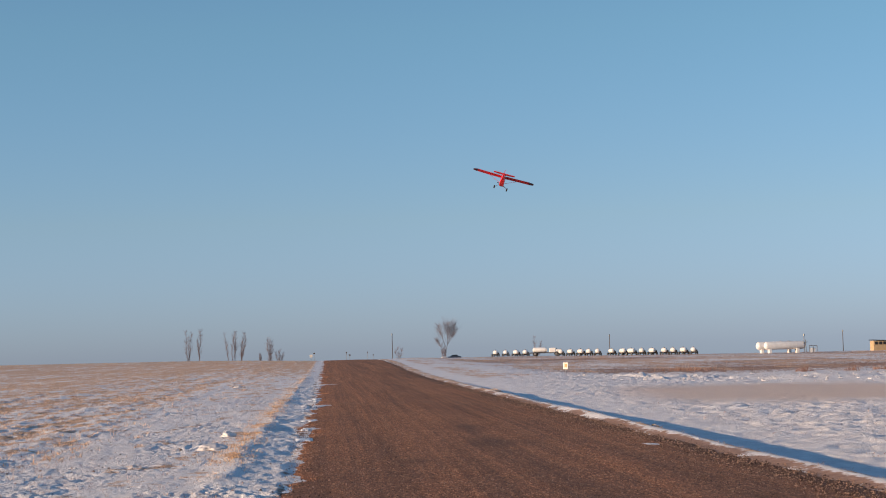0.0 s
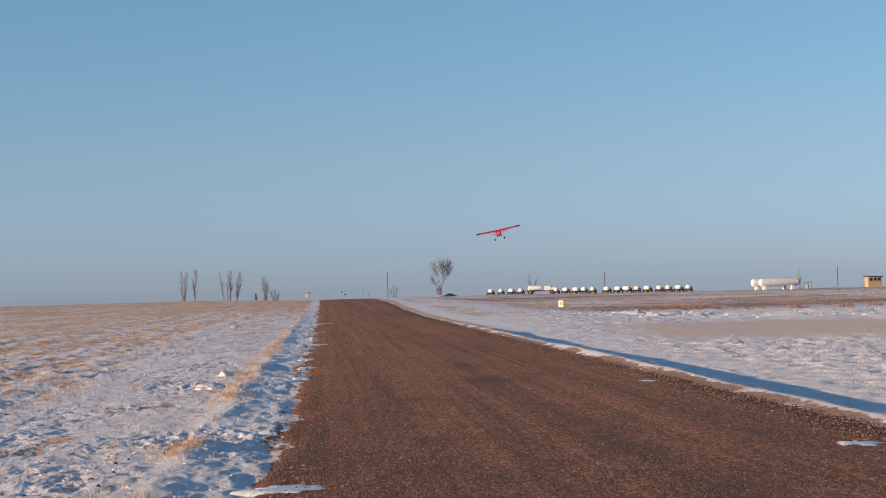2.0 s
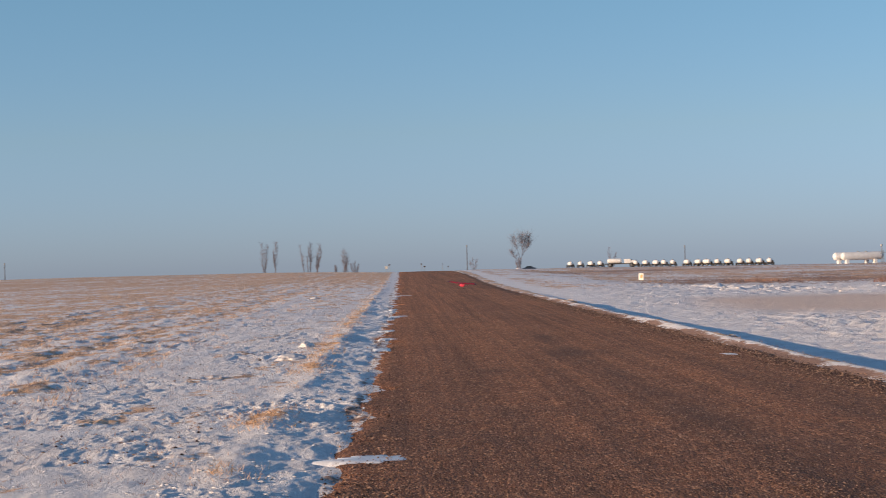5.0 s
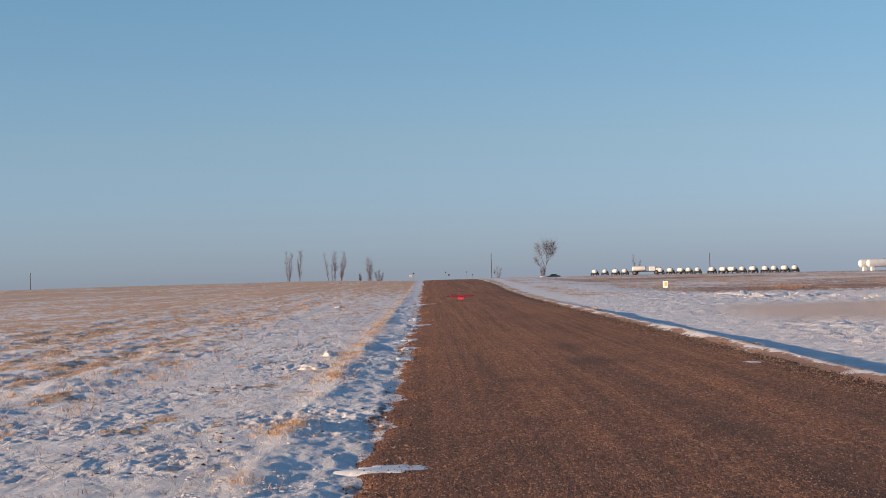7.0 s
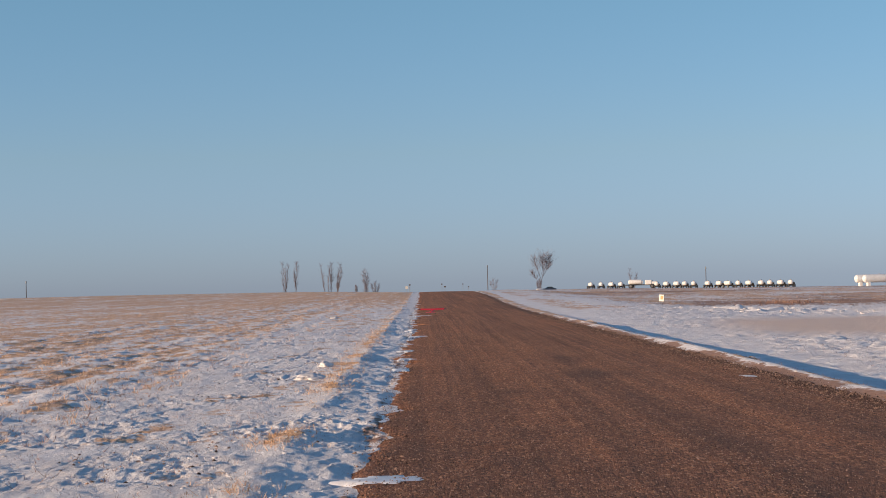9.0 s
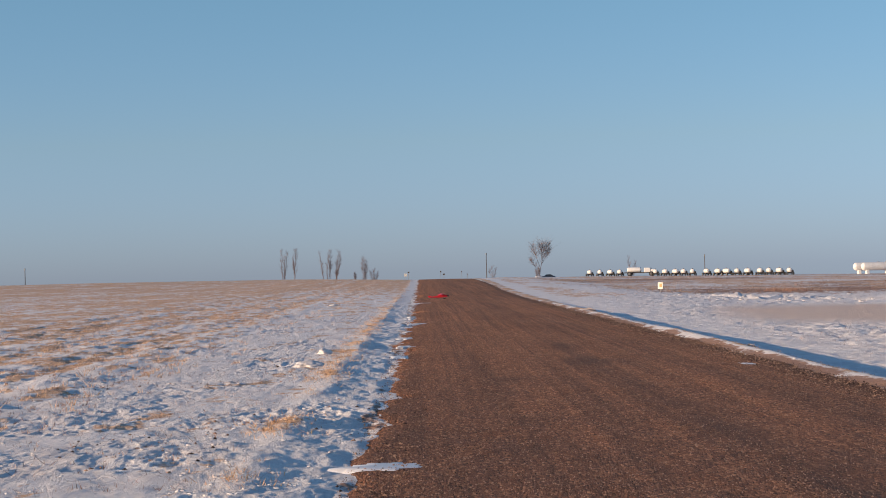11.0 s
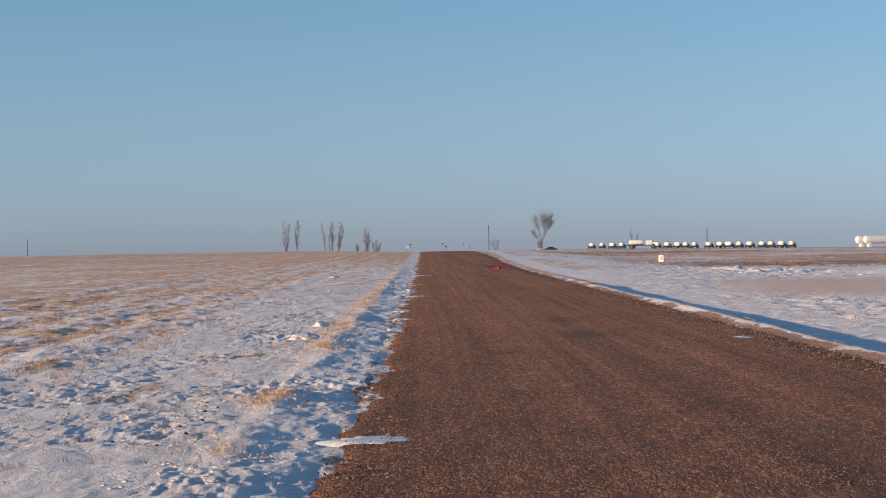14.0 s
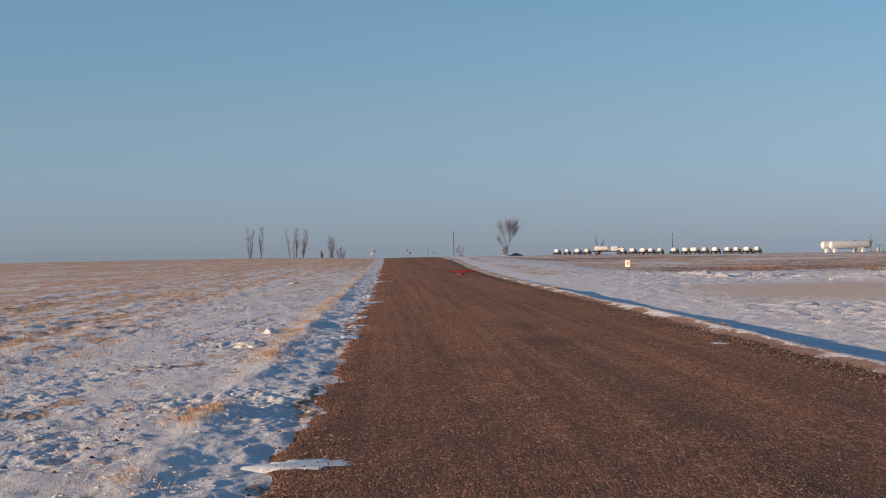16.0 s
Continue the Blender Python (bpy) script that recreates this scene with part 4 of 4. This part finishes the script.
def make_plane():
    p = empty("model_aeroplane", pose(0, 0, 0), "red radio-controlled high-wing model aeroplane with dark wing tips", "model aeroplane")
    ring = lambda y, w, lo, hi: [(-w, y, lo), (-w * 0.8, y, lo - 0.01), (w * 0.8, y, lo - 0.01), (w, y, lo), (w, y, hi), (w * 0.75, y, hi + 0.015), (-w * 0.75, y, hi + 0.015), (-w, y, hi)]
    part("fuselage", loft(bmesh.new(), [ring(*r) for r in ((0.36, 0.055, -0.07, 0.03), (0.28, 0.065, -0.09, 0.05), (0.14, 0.062, -0.085, 0.10), (-0.14, 0.062, -0.08, 0.10), (-0.35, 0.042, -0.045, 0.055), (-0.80, 0.018, 0.0, 0.04))]), BODY_RED, p)
    part("cowl", loft(bmesh.new(), [ring(*r) for r in ((0.44, 0.035, -0.05, 0.01), (0.42, 0.05, -0.07, 0.03), (0.36, 0.056, -0.075, 0.03))]), CHASSIS, p, "dark engine cowl")
    wing = part("wing", loft(bmesh.new(), [wing_ring(x, c, z, 0.070, 0.15) for x, c, z in ((-0.72, 0.27, 0.135), (-0.4, 0.28, 0.125), (0, 0.28, 0.118), (0.4, 0.28, 0.125), (0.72, 0.27, 0.135))]), RED, p)
    for side in (-1, 1):
        part("wing_tip", loft(bmesh.new(), [wing_ring(x * side, c, z, t, 0.15 - (0.27 - c) / 2) for x, c, z, t in ((0.721, 0.27, 0.135, 0.070), (0.80, 0.25, 0.138, 0.056), (0.85, 0.17, 0.142, 0.018))]), DARKRED, wing, "dark wing tip")
        part("aileron", box(bmesh.new(), (0.5, 0.055, 0.008), (0.42 * side, -0.145, 0.128), pose(0, 0, 0, 0, -1.3 * side)), RED, wing)
        part("wing_strut", rod(bmesh.new(), (0.06 * side, 0.03, -0.07), (0.42 * side, 0.03, 0.125), 0.005, 0.005, 6), RED, wing)
        part("gear_leg", rod(bmesh.new(), (0.05 * side, 0.14, -0.09), (0.165 * side, 0.16, -0.205), 0.004, 0.004, 6), STEEL, p)
        w = part("wheel", lathe(bmesh.new(), [(-0.018, 0.032), (-0.018, 0.044), (-0.010, 0.054), (0.010, 0.054), (0.018, 0.044), (0.018, 0.032)], Matrix.Translation((0.175 * side, 0.16, -0.21)), 16), BLACK, p)
        part("hub", lathe(bmesh.new(), [(-0.02, 0.024), (0.02, 0.024)], Matrix.Translation((0.175 * side, 0.16, -0.21)), 10), STEEL, w)
        part("stabilizer", loft(bmesh.new(), [[(x * side, y0, z), (x * side, y1, z), (x * side, y1, z + 0.012), (x * side, y0, z + 0.012)] for x, y0, y1, z in ((0.015, -0.84, -0.64, 0.03), (0.24, -0.84, -0.69, 0.03), (0.29, -0.83, -0.74, 0.03))]), BODY_RED, p)
    part("fin", loft(bmesh.new(), [[(-0.006, y0, z), (0.006, y0, z), (0.006, y1, z), (-0.006, y1, z)] for y0, y1, z in ((-0.86, -0.58, 0.045), (-0.87, -0.70, 0.12), (-0.85, -0.76, 0.155))]), RED, p)
    part("tail_wheel", lathe(bmesh.new(), [(-0.008, 0.02), (0.008, 0.02)], Matrix.Translation((0, -0.80, -0.13)), 10), BLACK, p)
    part("tail_strut", rod(bmesh.new(), (0, -0.74, 0.01), (0, -0.80, -0.13), 0.004, 0.004, 6), STEEL, p)
    part("windscreen", loft(bmesh.new(), [[(-0.066, 0.262, 0.06), (0.066, 0.262, 0.06), (0.066, 0.255, 0.066), (-0.066, 0.255, 0.066)], [(-0.066, 0.152, 0.12), (0.066, 0.152, 0.12), (0.066, 0.145, 0.125), (-0.066, 0.145, 0.125)]]), GLASS, p, "dark windscreen")
    prop = part("propeller", box(bmesh.new(), (0.28, 0.008, 0.022), (0, 0.46, -0.02), pose(0, 0, 0, 0, 25), 0.002), BLACK, p, "black two-blade propeller")
    part("spinner", lathe(bmesh.new(), [(0, 0.022), (0.02, 0.018), (0.04, 0.004)], Matrix.Translation((0, 0.445, -0.02)) @ pose(0, 0, 0, 0, 0, 90), 12), STEEL, prop)
    return p


PLANE = make_plane()
for piece in PLANE.children_recursive:
    piece.data.transform(Matrix.Diagonal((0.88, 0.90, 0.74, 1)))


def motions():
    """The aeroplane flies away over the road, lands, and turns about to the right on the gravel."""
    rest = 0.195
    flight = ((0, 4.33, 44.61, 5.65, -6.5, 17, -4),
              (0.5, 4.42, 48.61, 5.06, -5.5, 9.6, -5),
              (1, 4.90, 52.64, 4.42, -4, -3.9, -5),
              (1.5, 5.52, 56.73, 3.84, -3, -8.9, -3),
              (2, 5.82, 60.86, 3.36, -2.5, -10.5, 0),
              (2.5, 5.85, 65.05, 2.97, -2, -8, 2),
              (3, 5.50, 69.31, 2.60, -1.5, -10, 3),
              (3.5, 4.85, 73.63, 2.19, -1.5, 0, 4),
              (4, 4.05, 77.99, 1.77, -1.5, 1.5, 8),
              (4.5, 3.19, 82.39, 1.21, -1, 8, 18))
    ground = ((4.75, 2.83, 89.5, 0.42, 7, 14), (5, 2.98, 95.0, 0.27, 7, 8), (5.2, 2.80, 97.0, 0.12, 7, 8),
              (5.8, 2.42, 98.6, 0, 0, 12), (6.6, 1.92, 99.0, 0, 0, 14), (7.5, 1.49, 99.9, 0.05, 0, 12),
              (8, 0.96, 98.8, 0, 0, 8), (8.5, 0.57, 97.8, 0, 0, 1), (9.3, 0.49, 100.4, 0, 0, -16),
              (10.1, 0.65, 104.0, 0, 0, -50), (11, 1.13, 107.4, 0, 0, -82), (11.5, 1.45, 107.2, 0, 0, -93),
              (12, 2.19, 106.4, 0, 0, -109), (12.5, 2.85, 105.0, 0, 0, -131), (13, 3.52, 103.8, 0, 0, -146),
              (13.5, 3.94, 103.2, 0, 0, -165), (14, 4.22, 103.2, 0, 0, -176), (14.5, 4.23, 103.5, 0, 0, -179),
              (15, 4.21, 103.8, 0, 0, -180), (16, 4.21, 103.8, 0, 0, -180))
    rows = [(t, pose(x, y, z, pitch, bank, turn)) for t, x, y, z, pitch, bank, turn in flight]
    rows += [(t, pose(x, y, float(road_z(np.array(x), np.array(y))) + rest + up, 5.6 if up == 0 else 3, bank, turn)) for t, x, y, up, bank, turn in ground]
    walk(PLANE, rows)


motions()
